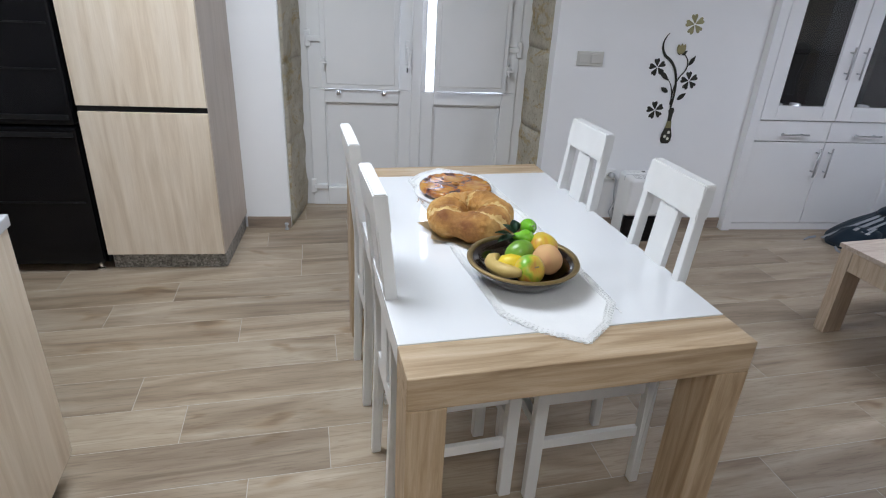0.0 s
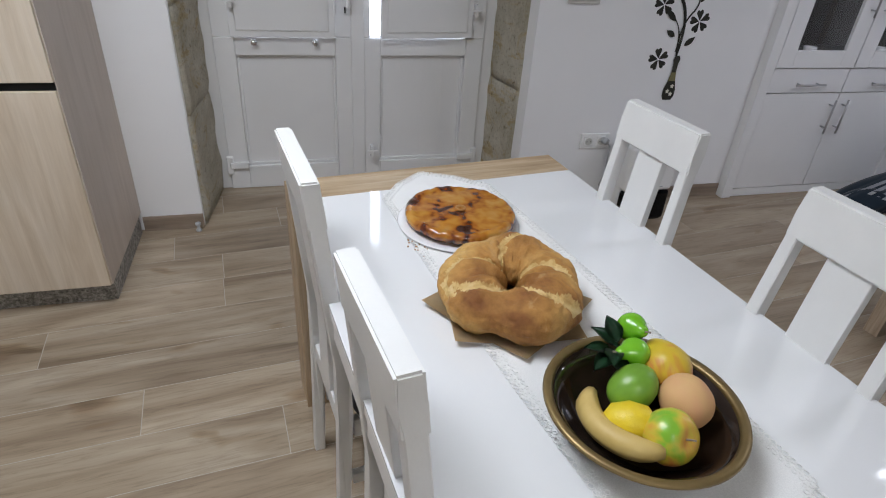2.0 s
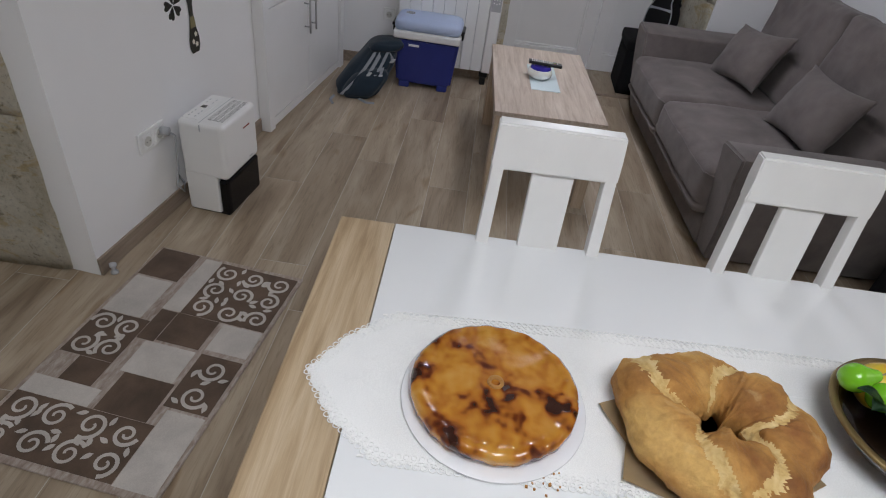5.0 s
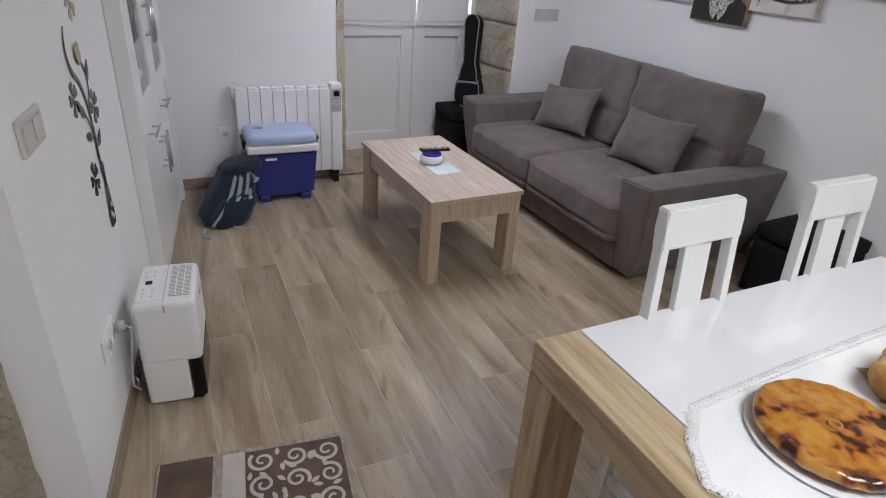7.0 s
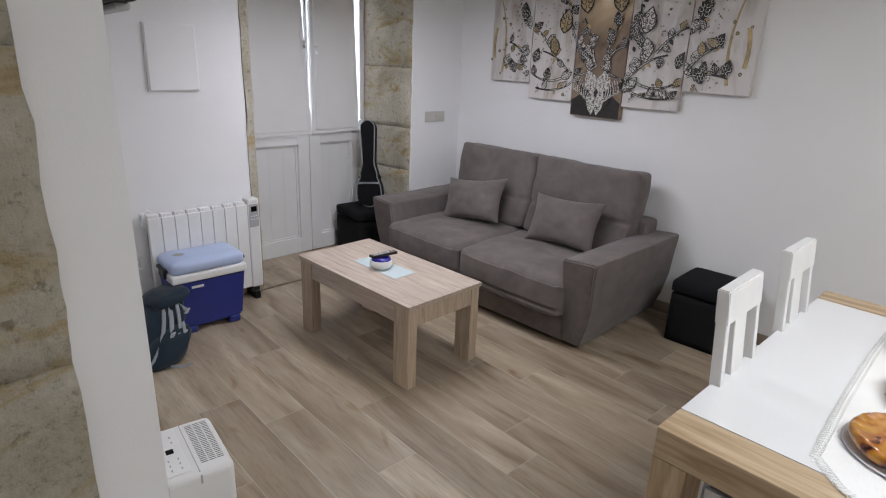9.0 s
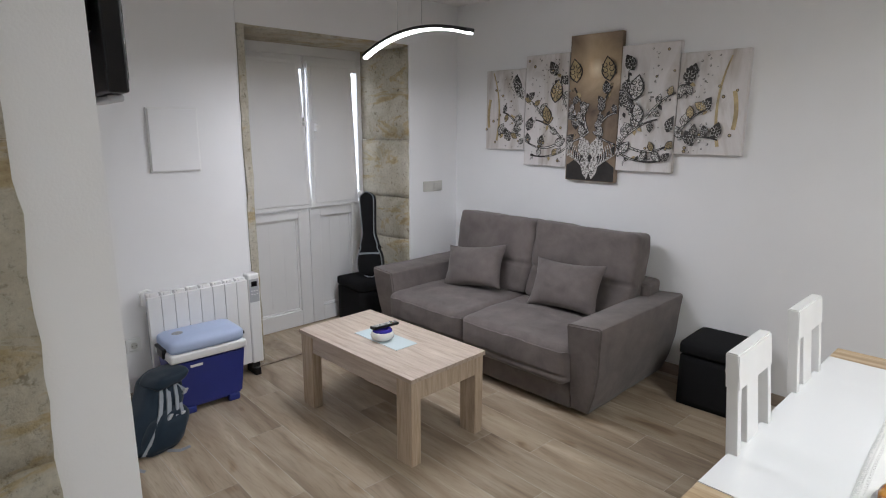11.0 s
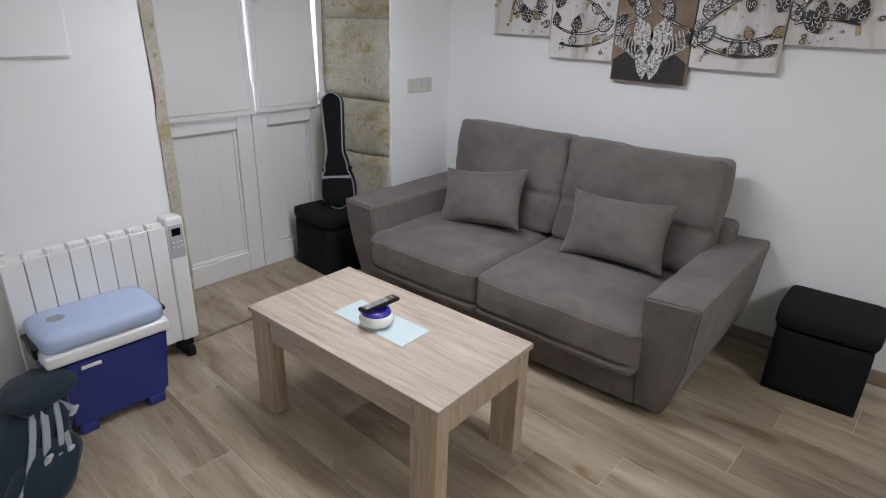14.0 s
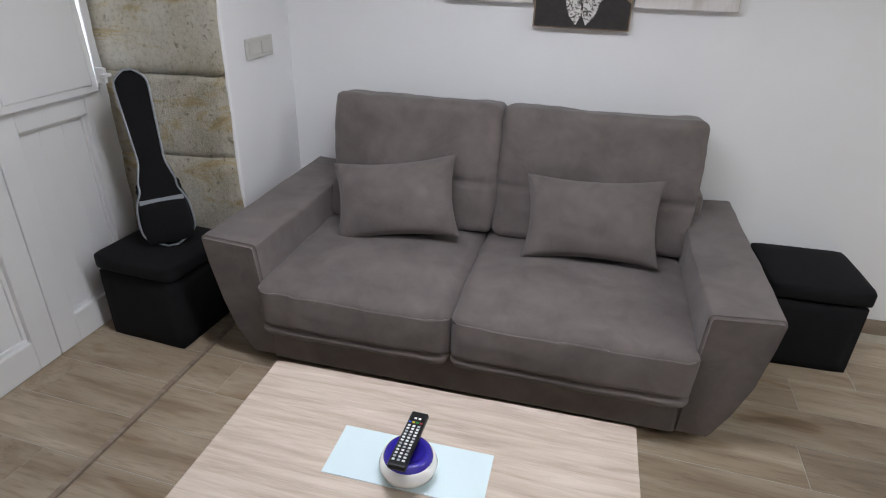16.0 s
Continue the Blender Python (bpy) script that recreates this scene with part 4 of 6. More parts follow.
for u0, t0, u1, t1, out_, n, w in ((-0.80, 0.04, -0.55, 0.95, 0.030, 7, 0.011), (-0.45, 0.02, -0.15, 0.98, 0.036, 7, 0.012), (0.05, 0.40, 0.30, 0.90, 0.040, 7, 0.009), (0.05, 0.92, 0.95, 0.70, 0.034, 7, 0.008), (0.30, 0.62, 0.42, 0.30, 0.046, 4, 0.008)):
    bm = bmesh.new()
    strap(bm, on_bag(u0, t0, u1, t1, out_, n), w)
    slump(bm)
    part(bag, "strap", bm, STRAP, False, "grey webbing strap")
for pts in ([(0.02, -0.14, 0.012), (0.06, -0.19, 0.006), (0.11, -0.20, 0.005)], [(-0.13, -0.10, 0.02), (-0.16, -0.14, 0.006), (-0.15, -0.20, 0.005)]):
    bm = bmesh.new()
    strap(bm, pts, 0.008)
    part(bag, "strap", bm, STRAP, False, "grey webbing strap")
for u, t in ((0.36, 0.46), (0.80, 0.72), (-0.30, 0.50)):
    bm = bmesh.new()
    p = bag_body(u, t)
    add_box(bm, p.x - 0.011, p.x + 0.011, p.y - 0.052, p.y - 0.038, p.z - 0.014, p.z + 0.014, 0.003)
    slump(bm)
    part(bag, "buckle", bm, GREYPL, False, "grey plastic buckle")

# ---- dehumidifier by the socket ----
deh = thing("dehumidifier", "white dehumidifier with a black water tank", "dehumidifier", MN @ pose(0.655, -0.142, 0))
bm = bmesh.new()
add_box(bm, -0.145, 0.145, -0.118, 0.083, 0.180, 0.432, 0.022, 4)
add_box(bm, -0.142, 0.142, -0.066, 0.081, 0.006, 0.200, 0.012, 3)
part(deh, "body", bm, PLAST)
bm = bmesh.new()
add_box(bm, -0.141, 0.141, -0.115, -0.068, 0.008, 0.178, 0.014, 3)
part(deh, "tank", bm, BLACKGL, False, "glossy black water tank")
box_part(deh, "foot_strip", -0.13, 0.13, -0.10, 0.07, 0.0, 0.0058, BLACK, 0.001, "black foot strip")
bm = bmesh.new()
add_box(bm, -0.120, 0.120, 0.002, 0.068, 0.4322, 0.4345, 0.001)
part(deh, "control_panel", bm, ENAMEL)
box_part(deh, "panel_seam", -0.138, 0.138, -0.0185, -0.0160, 0.4315, 0.4328, GREYPL, 0.0002)
box_part(deh, "display", -0.012, 0.012, 0.026, 0.048, 0.4346, 0.4356, BLACKGL, 0.0003)
bm = bmesh.new()
for k in range(5):
    for q in (0.022, 0.050):
        bx = (-0.095, -0.07, -0.045, 0.045, 0.075)[k]
        add_box(bm, bx - 0.005, bx + 0.005, q - 0.002, q + 0.002, 0.4346, 0.4352)
tagged(part(deh, "button", bm, GREYPL), kind="stuff")
# flat dark sheet under the bars, coloured as the shade between them
box_part(deh, "grille_bed", -0.10, 0.115, -0.098, -0.032, 0.4318, 0.4326, plain("grille_shade", (0.06, 0.06, 0.065), 0.5), 0.0003, "dark sheet for the shade inside the grille")
bm = bmesh.new()
for k in range(23):
    gx = -0.098 + 0.0095 * k
    add_box(bm, gx, gx + 0.0052, -0.100, -0.030, 0.4323, 0.4342, 0.0006, 1)
for gy in (-0.077, -0.053):
    add_box(bm, -0.10, 0.115, gy - 0.002, gy + 0.002, 0.4324, 0.4344)
tagged(part(deh, "grille_bar", bm, PLAST), kind="stuff")
box_part(deh, "badge", 0.02, 0.075, -0.1192, -0.118, 0.355, 0.362, plain("dark_red_badge", (0.25, 0.03, 0.03), 0.4), 0.0003, "small dark red badge bar")
box_part(deh, "level_mark", 0.055, 0.085, -0.1192, -0.118, 0.205, 0.210, GREYPL, 0.0003)
box_part(deh, "lid_notch", -0.1458, -0.1445, -0.022, -0.016, 0.395, 0.425, GREYPL, 0.0003)
cord = bmesh.new()
add_tube(cord, [(0.485, -0.035, 0.385), (0.50, -0.055, 0.36), (0.505, -0.045, 0.28), (0.52, -0.03, 0.20), (0.50, -0.025, 0.12), (0.52, -0.04, 0.08), (0.545, -0.03, 0.11), (0.53, -0.02, 0.15), (0.56, -0.015, 0.10)], 0.0045)
add_tube(cord, [(0.475, -0.012, 0.385), (0.48, -0.045, 0.385)], 0.018, 14)
solid("power_cable", cord, GREYPL, "grey power cable plugged into the wall", "cable", MN, True)


# ---- switches and sockets ----
def wall_plate(name, label, cat, m, w, h, rockers, socket=False):
    root = thing(name, label, cat, m)
    box_part(root, "plate", -w / 2, w / 2, -0.011, 0, -h / 2, h / 2, SWITCH if not socket else PLAST, 0.003)
    for k in range(rockers):
        cx = (k - (rockers - 1) / 2) * w * 0.46
        if socket:
            bm = bmesh.new()
            add_box(bm, cx - 0.028, cx + 0.028, -0.014, -0.010, -0.03, 0.03, 0.004)
            part(root, "insert", bm, PLAST)
            bm = bmesh.new()
            add_lathe(bm, [(0.0, 0.0), (0.02, 0.0), (0.02, 0.003), (0.0, 0.003)], 20)
            bmesh.ops.rotate(bm, verts=bm.verts, matrix=Matrix.Rotation(radians(90), 3, "X"))
            bmesh.ops.translate(bm, verts=bm.verts, vec=(cx, -0.0135, 0))
            part(root, "socket_face", bm, SWITCH)
            bm = bmesh.new()
            for s in (-1, 1):
                add_tube(bm, [(cx + s * 0.0095, -0.0172, 0), (cx + s * 0.0095, -0.015, 0)], 0.0027, 8)
            part(root, "pin_hole", bm, BLACK)
        else:
            box_part(root, "rocker", cx - w * 0.2, cx + w * 0.2, -0.015, -0.0105, -h * 0.32, h * 0.32, SWITCH, 0.003)
    return root


wall_plate("light_switch", "grey-white double light switch on wall", "switch", MN @ pose(0.22, 0, 1.112), 0.165, 0.085, 2)
wall_plate("wall_socket", "white double wall socket with a plug", "socket", MN @ pose(0.425, 0, 0.378), 0.165, 0.085, 2, True)
wall_plate("light_switch", "grey-white light switch beside the back door", "switch", pose(4.28, 0.11, 1.135, 0, 0, -90), 0.215, 0.085, 2)
wall_plate("light_switch", "grey-white double light switch on wall", "switch", pose(1.03, -0.18, 1.165, 0, 0, 180), 0.165, 0.085, 2)
wall_plate("wall_socket", "white wall socket beside the radiator", "socket", pose(4.28, 2.535, 0.365, 0, 0, -90), 0.085, 0.085, 1, True)
fuse = thing("fuse_box_cover", "white square fuse box cover flush on the wall", "cover", pose(4.28, 2.20, 1.55, 0, 0, -90))
box_part(fuse, "rim", -0.145, 0.145, -0.014, 0, -0.185, 0.185, PLAST, 0.003)
box_part(fuse, "cover", -0.138, 0.138, -0.022, -0.0145, -0.178, 0.178, WALL, 0.003)

# ---- bowed lamp hung from the ceiling ----
lamp = thing("pendant_lamp", "black bowed pendant lamp with a glowing strip", "lamp", pose(LAMP[0], LAMP[1], 0, 0, 0, -14))
bm, gl = bmesh.new(), bmesh.new()
N = 28
for b, (za, zb, hw) in ((bm, (0.012, 0.028, 0.022)), (gl, (0.002, 0.0115, 0.014))):
    rows = []
    for i in range(N + 1):
        u = 2 * i / N - 1
        x, z = 0.60 * u, 2.115 - 0.075 * u * u
        rows.append([b.verts.new(p) for p in ((x, -hw, z + za), (x, hw, z + za), (x, hw, z + zb), (x, -hw, z + zb))])
    for p, q in zip(rows, rows[1:]):
        for k in range(4):
            b.faces.new((p[k], p[(k + 1) % 4], q[(k + 1) % 4], q[k]))
    b.faces.new(rows[0])
    b.faces.new(rows[-1])
part(lamp, "bar", bm, BLACK)
part(lamp, "led_strip", gl, LED, False, "glowing white light strip")
for x in (-0.14, 0.14):
    bm = bmesh.new()
    add_tube(bm, [(x, 0, 2.13), (x, 0, H - 0.03)], 0.0015, 6)
    part(lamp, "wire", bm, STEEL)
box_part(lamp, "canopy", -0.2, 0.2, -0.035, 0.035, H - 0.03, H, PLAST, 0.004)

# ---- television on the entrance wall, seen from its side ----
tv = thing("television", "small black flat television on a wall bracket", "television", MN @ pose(0.02, -0.050, 1.69))
box_part(tv, "cabinet", 0.0, 0.40, 0.0, 0.030, 0.0, 0.50, BLACK, 0.004)
box_part(tv, "screen", 0.010, 0.390, -0.002, -0.0005, 0.02, 0.485, BLACKGL, 0)
box_part(tv, "bracket", 0.10, 0.30, 0.031, 0.050, 0.10, 0.38, BLACK, 0.002)
box_part(tv, "lower_bar", 0.04, 0.30, 0.003, 0.027, -0.012, -0.001, GREYPL, 0.003, "grey strip under the screen")


# ---- wall decal: a vase of flowers, cut from thin film ----
OLIVE = plain("olive_black_film", (0.035, 0.035, 0.028), 0.25, 0, 0.3, 9)
# on the leaves and top flower the gold is a reflection put into colour
GOLD = plain("gold_film_and_reflection", (0.42, 0.38, 0.20), 0.25, 0.55, 0.15, 9)
CREAM = plain("cream_film", (0.72, 0.70, 0.60), 0.4)


def flat(bm, pts, y, th=0.002, mi=0):
    add_prism(bm, pts, y - th, y, 1, mi)


def leaf_shape(x, z, ang, ln, w, n=7):
    a = radians(ang)
    up, side = (math.cos(a), math.sin(a)), (-math.sin(a), math.cos(a))
    pts = []
    for s in (1, -1):
        for i in range(n if s == 1 else n - 1):
            t = i / (n - 1) if s == 1 else 1 - (i + 1) / (n - 1)
            if s == -1 and t <= 0:
                continue
            h = w / 2 * math.sin(math.pi * t ** 0.85)
            pts.append((x + up[0] * ln * t + s * side[0] * h, z + up[1] * ln * t + s * side[1] * h))
    return pts


def ribbon(pts, w0, w1):
    left, right = [], []
    for i, p in enumerate(pts):
        q0, q1 = pts[max(0, i - 1)], pts[min(len(pts) - 1, i + 1)]
        dx, dz = q1[0] - q0[0], q1[1] - q0[1]
        ll = math.hypot(dx, dz) or 1
        w = w0 + (w1 - w0) * i / (len(pts) - 1)
        left.append((p[0] - dz / ll * w, p[1] + dx / ll * w))
        right.append((p[0] + dz / ll * w, p[1] - dx / ll * w))
    return left + right[::-1]


def bez(p0, p1, p2, n=12):
    return [tuple((1 - t) ** 2 * a + 2 * t * (1 - t) * b + t * t * c for a, b, c in zip(p0, p1, p2)) for t in (i / n for i in range(n + 1))]


decal = thing("wall_decal", "dark and gold flower vase decal with painted-in reflection", "wall decal", MN)
bm = bmesh.new()
for fx, fz, mi, sz in ((0.66, 1.075, 0, 0.052), (0.886, 1.0, 0, 0.055), (0.700, 0.812, 0, 0.055), (0.845, 1.330, 1, 0.058)):
    for k in range(5):
        a = 90 + 72 * k + 12
        ca, sa = math.cos(radians(a)), math.sin(radians(a))
        heart = ((0.1, 0.03), (0.45, 0.20), (0.75, 0.34), (0.95, 0.30), (1.02, 0.16), (0.90, 0.0), (1.02, -0.16), (0.95, -0.30), (0.75, -0.34), (0.45, -0.20), (0.1, -0.03))
        pet = [(fx + sz * (p * ca - q * sa), fz + sz * (p * sa + q * ca)) for p, q in heart]
        flat(bm, pet, 0, 0.002, mi)
for p in (ribbon(bez((0.80, 0.83), (0.83, 1.08), (0.70, 1.14)), 0.006, 0.009), ribbon(bez((0.70, 1.14), (0.64, 1.21), (0.697, 1.275)), 0.009, 0.002), ribbon(bez((0.80, 0.83), (0.77, 0.98), (0.84, 1.05)), 0.004, 0.004),
          ribbon(bez((0.84, 1.05), (0.88, 1.12), (0.80, 1.17)), 0.004, 0.003), ribbon(bez((0.79, 0.85), (0.80, 0.95), (0.74, 1.01)), 0.004, 0.002)):
    flat(bm, p, -0.0022)
for x, z, a, l, w in ((0.745, 1.0, 140, 0.09, 0.03), (0.76, 0.925, 150, 0.06, 0.03), (0.83, 0.88, 40, 0.07, 0.03), (0.86, 1.09, 60, 0.07, 0.026), (0.79, 1.15, 120, 0.05, 0.02), (0.80, 1.15, 40, 0.045, 0.02)):
    flat(bm, leaf_shape(x, z, a, l, w), -0.0025)
for a in (70, 90, 112):
    flat(bm, leaf_shape(0.79, 1.155, a, 0.065, 0.035), -0.0046 - a * 0.00001, 0.002, 1)
prof = [(0.012, 0.83), (0.020, 0.81), (0.014, 0.79), (0.013, 0.745), (0.022, 0.70), (0.036, 0.655), (0.036, 0.62), (0.024, 0.598)]
flat(bm, [(0.81 + w, z) for w, z in prof] + [(0.81 - w, z) for w, z in reversed(prof)], -0.0028)
flat(bm, [(0.796, 0.745), (0.824, 0.745), (0.831, 0.70), (0.789, 0.70)], -0.005, 0.001, 1)
for fx, fz in ((0.822, 0.672), (0.800, 0.645), (0.822, 0.63)):
    for k in range(5):
        flat(bm, leaf_shape(fx, fz, 72 * k + 18, 0.012, 0.009, 5), -0.005, 0.001, 2)
part(decal, "film", bm, [OLIVE, GOLD, CREAM])

# ---- five-part canvas over the sofa ----
CANV = spotted("pearl_canvas_print", [(0.25, (0.34, 0.27, 0.21)), (0.40, (0.56, 0.52, 0.49)), (0.55, (0.72, 0.69, 0.68)), (0.75, (0.64, 0.60, 0.58))], 3.0, 0.55, 0.15, 4, 1.2, 0.0, (1.6, 1, 0.45))
CANVM = spotted("bronze_canvas_print", [(0.25, (0.06, 0.038, 0.026)), (0.45, (0.19, 0.13, 0.085)), (0.62, (0.32, 0.24, 0.165)), (0.8, (0.52, 0.43, 0.32))], 2.6, 0.5, 0.25, 6, 0.8)
nt = CANVM.node_tree
tc = nt.nodes.new("ShaderNodeTexCoord")
far = nt.nodes.new("ShaderNodeVectorMath")
far.operation = "DISTANCE"
far.inputs[1].default_value = (2.91, -0.135, 2.02)
nt.links.new(tc.outputs["Object"], far.inputs[0])
was = nt.nodes["Principled BSDF"].inputs["Base Color"].links[0].from_socket
burst = ramp(nt, far.outputs["Value"], [(0.0, (0.92, 0.86, 0.70)), (0.07, (0.46, 0.36, 0.22)), (0.28, (0.0, 0.0, 0.0))])
nt.links.new(mix(nt, 0.85, was, burst, "ADD"), nt.nodes["Principled BSDF"].inputs["Base Color"])
INK = plain("dark_print", (0.022, 0.018, 0.016), 0.5, 0, 0.3, 40)
SILV = spotted("silver_print", [(0.42, (0.10, 0.09, 0.08)), (0.5, (0.62, 0.60, 0.57)), (0.6, (0.72, 0.70, 0.68))], 55, 0.45, 0.2, 3, 1.5)
GOLDP = plain("gold_print", (0.44, 0.34, 0.18), 0.4, 0.1, 0.35, 20)
PANELS = ((3.515, 3.90, 1.455, 2.06, CANV), (3.128, 3.510, 1.345, 2.145, CANV), (2.730, 3.123, 1.255, 2.25, CANVM), (2.335, 2.725, 1.345, 2.150, CANV), (1.93, 2.330, 1.470, 2.075, CANV))
rnd = random.Random(4)
YA = -0.135
items = []
CX = 2.926


def disc(x, z, r, mi, lift):
    items.append(([(x + r * math.cos(j * 0.785), z + r * math.sin(j * 0.785)) for j in range(8)], mi, lift))


def ornate_leaf(q, ang, ln, dark):
    """A leaf cut in filigree: rim, body, and curls along the midrib in the other tone."""
    up = 0.00001 * len(items)
    ca, sa = math.cos(radians(ang)), math.sin(radians(ang))
    items.append((leaf_shape(q[0], q[1], ang, ln, ln * 0.66, 9), 0, 0.0040 + up))
    if not dark:
        items.append((leaf_shape(q[0] + ca * ln * 0.06, q[1] + sa * ln * 0.06, ang, ln * 0.88, ln * 0.54, 9), rnd.choice((1, 1, 2)), 0.0046 + up))
    for k in range(3):
        t = 0.28 + 0.2 * k
        cx, cz = q[0] + ca * ln * t, q[1] + sa * ln * t
        for side in (-1, 1):
            a0, rr = radians(ang) + side * 1.2, ln * 0.13
            ox, oz = cx - sa * side * ln * 0.12, cz + ca * side * ln * 0.12
            curl = [(ox + rr * (1 - 0.6 * m / 8) * math.cos(a0 + side * m * 0.6), oz + rr * (1 - 0.6 * m / 8) * math.sin(a0 + side * m * 0.6)) for m in range(9)]
            items.append((ribbon(curl, ln * 0.022, ln * 0.012), 1 if dark else 0, 0.0056 + up))


for s in (-1, 1):
    branches = [((0.02, 1.60), (0.10, 1.52), (0.30, 1.50)), ((0.30, 1.50), (0.46, 1.43), (0.62, 1.56)), ((0.62, 1.56), (0.72, 1.60), (0.86, 1.56)), ((0.05, 1.60), (0.10, 1.76), (0.30, 1.72)),
                ((0.22, 1.52), (0.34, 1.66), (0.48, 1.68)), ((0.40, 1.69), (0.52, 1.84), (0.60, 1.84)), ((0.60, 1.84), (0.66, 1.86), (0.70, 1.98)), ((0.04, 1.62), (0.08, 1.80), (0.15, 1.90)),
                ((0.18, 1.73), (0.28, 1.86), (0.26, 1.98)), ((0.15, 1.52), (0.30, 1.38), (0.52, 1.42)), ((0.62, 1.60), (0.70, 1.72), (0.80, 1.74))]
    for b in branches:
        pts = bez(*[(CX - s * a, z) for a, z in b])
        items.append((ribbon(pts, 0.0095, 0.005), 0, 0.0020 + 0.00001 * len(items)))
        items.append((ribbon(pts[:9], 0.0045, 0.0015), 1, 0.0024 + 0.00001 * len(items)))
        for k in range(4):
            q = pts[3 * k + rnd.randrange(0, 4)]
            ang, ln = rnd.uniform(20, 160) + (180 if rnd.random() < 0.25 else 0), rnd.uniform(0.060, 0.105)
            ornate_leaf(q, ang, ln, rnd.random() < 0.55)
        for _ in range(3):
            q = pts[rnd.randrange(3, len(pts))]
            ln = rnd.uniform(0.03, 0.05)
            items.append((leaf_shape(q[0], q[1], rnd.uniform(0, 360), ln, ln * 0.55), rnd.choice((0, 1, 2)), 0.0034 + 0.000004 * len(items)))
    for z, a, ang, ln, dark in ((1.93, 0.13, 80, 0.17, False), (1.80, 0.31, 100, 0.17, False), (1.99, 0.30, 60, 0.12, True), (1.66, 0.36, 75, 0.13, False), (1.88, 0.66, 95, 0.12, True), (1.60, 0.55, 110, 0.11, True), (1.52, 0.72, 60, 0.11, True)):
        ornate_leaf((CX - s * a, z), ang, ln, dark)
    items.append((leaf_shape(CX - s * 0.02, 1.42, 90 + s * 22, 0.16, 0.11), 1, 0.0035))
    items.append((leaf_shape(CX - s * 0.05, 1.30, 90 + s * 25, 0.20, 0.06), 0, 0.0062))
    items.append((leaf_shape(CX - s * 0.02, 1.27, 90 + s * 8, 0.20, 0.07), 1, 0.0064))
    for k in range(26):
        a, z, r = rnd.uniform(0.05, 0.98), rnd.uniform(1.38, 2.2), rnd.uniform(0.008, 0.012)
        disc(CX - s * a, z, r, 0, 0.0105 + 0.00001 * k)
        disc(CX - s * a, z, r * 0.62, 2, 0.0115 + 0.00001 * k)
    for k in range(150):
        band = rnd.choice((0.24, 0.45, 0.72, 0.74))
        a, z, r = band + rnd.gauss(0, 0.05), rnd.uniform(1.38, 2.12), rnd.uniform(0.0028, 0.0075)
        disc(CX - s * a, z, r, 0, 0.0080 + 0.000004 * k)
        disc(CX - s * a + 0.001, z + 0.001, r * 0.72, 1, 0.0092 + 0.000004 * k)
    items.append((ribbon(bez((CX - s * 0.86, 1.52), (CX - s * 0.80, 1.80), (CX - s * 0.90, 2.04)), 0.010, 0.004), 2, 0.003))
    items.append((ribbon(bez((CX - s * 0.94, 1.62), (CX - s * 0.96, 1.72), (CX - s * 0.93, 1.84)), 0.012, 0.012), 2, 0.003))
    for k in range(7):
        items.append((ribbon(bez((CX - s * (0.03 + 0.02 * k), 1.33 + 0.02 * k), (CX - s * (0.10 + 0.02 * k), 1.40), (CX - s * (0.07 + 0.015 * k), 1.47 + 0.01 * k)), 0.004, 0.003), 1, 0.0066))
items.append(([(CX - 0.19, 1.26), (CX + 0.19, 1.26), (CX + 0.19, 1.36), (CX + 0.07, 1.44), (CX - 0.07, 1.44), (CX - 0.19, 1.36)], 0, 0.0012))
for a0, a1, z0, z1, cm in PANELS:
    root = thing("canvas_print", "canvas print of ornate silver and bronze tree", "picture", None, "five-part canvas")
    box_part(root, "canvas", a0, a1, -0.178, YA, z0, z1, cm, 0.003)
    bm = bmesh.new()
    made = 0
    for pts, mi, lift in items:
        if all(a0 + 0.004 < p[0] < a1 - 0.004 and z0 + 0.004 < p[1] < z1 - 0.004 for p in pts):
            add_prism(bm, pts, YA + lift - 0.0015, YA + lift, 1, mi)
        else:
            k = [(max(a0 + 0.003, min(a1 - 0.003, p[0])), max(z0 + 0.003, min(z1 - 0.003, p[1]))) for p in pts]
            if max(p[0] for p in k) - min(p[0] for p in k) > 0.012 and max(p[1] for p in k) - min(p[1] for p in k) > 0.012 and sum(1 for p, q in zip(k, pts) if p == q) > len(pts) * 0.35:
                add_prism(bm, k, YA + lift - 0.0015, YA + lift, 1, mi)
    tagged(part(root, "motif", bm, [INK, SILV, GOLDP]), kind="stuff")

# ---- on the dining table ----
TT = 0.7665
bm = bmesh.new()
out = []
base = [(0.0, -0.665), (0.085, -0.60), (0.150, -0.51), (0.158, -0.2), (0.158, 0.2), (0.150, 0.53), (0.085, 0.61), (0.0, 0.665), (-0.085, 0.61), (-0.150, 0.53), (-0.158, 0.2), (-0.158, -0.2), (-0.150, -0.51), (-0.085, -0.60)]
dense = []
for p, q in zip(base, base[1:] + base[:1]):
    ll = math.hypot(q[0] - p[0], q[1] - p[1])
    k = max(2, int(ll / 0.006))
    dense += [(p[0] + (q[0] - p[0]) * i / k, p[1] + (q[1] - p[1]) * i / k) for i in range(k)]
run = 0.0
ring_o, ring_i = [], []
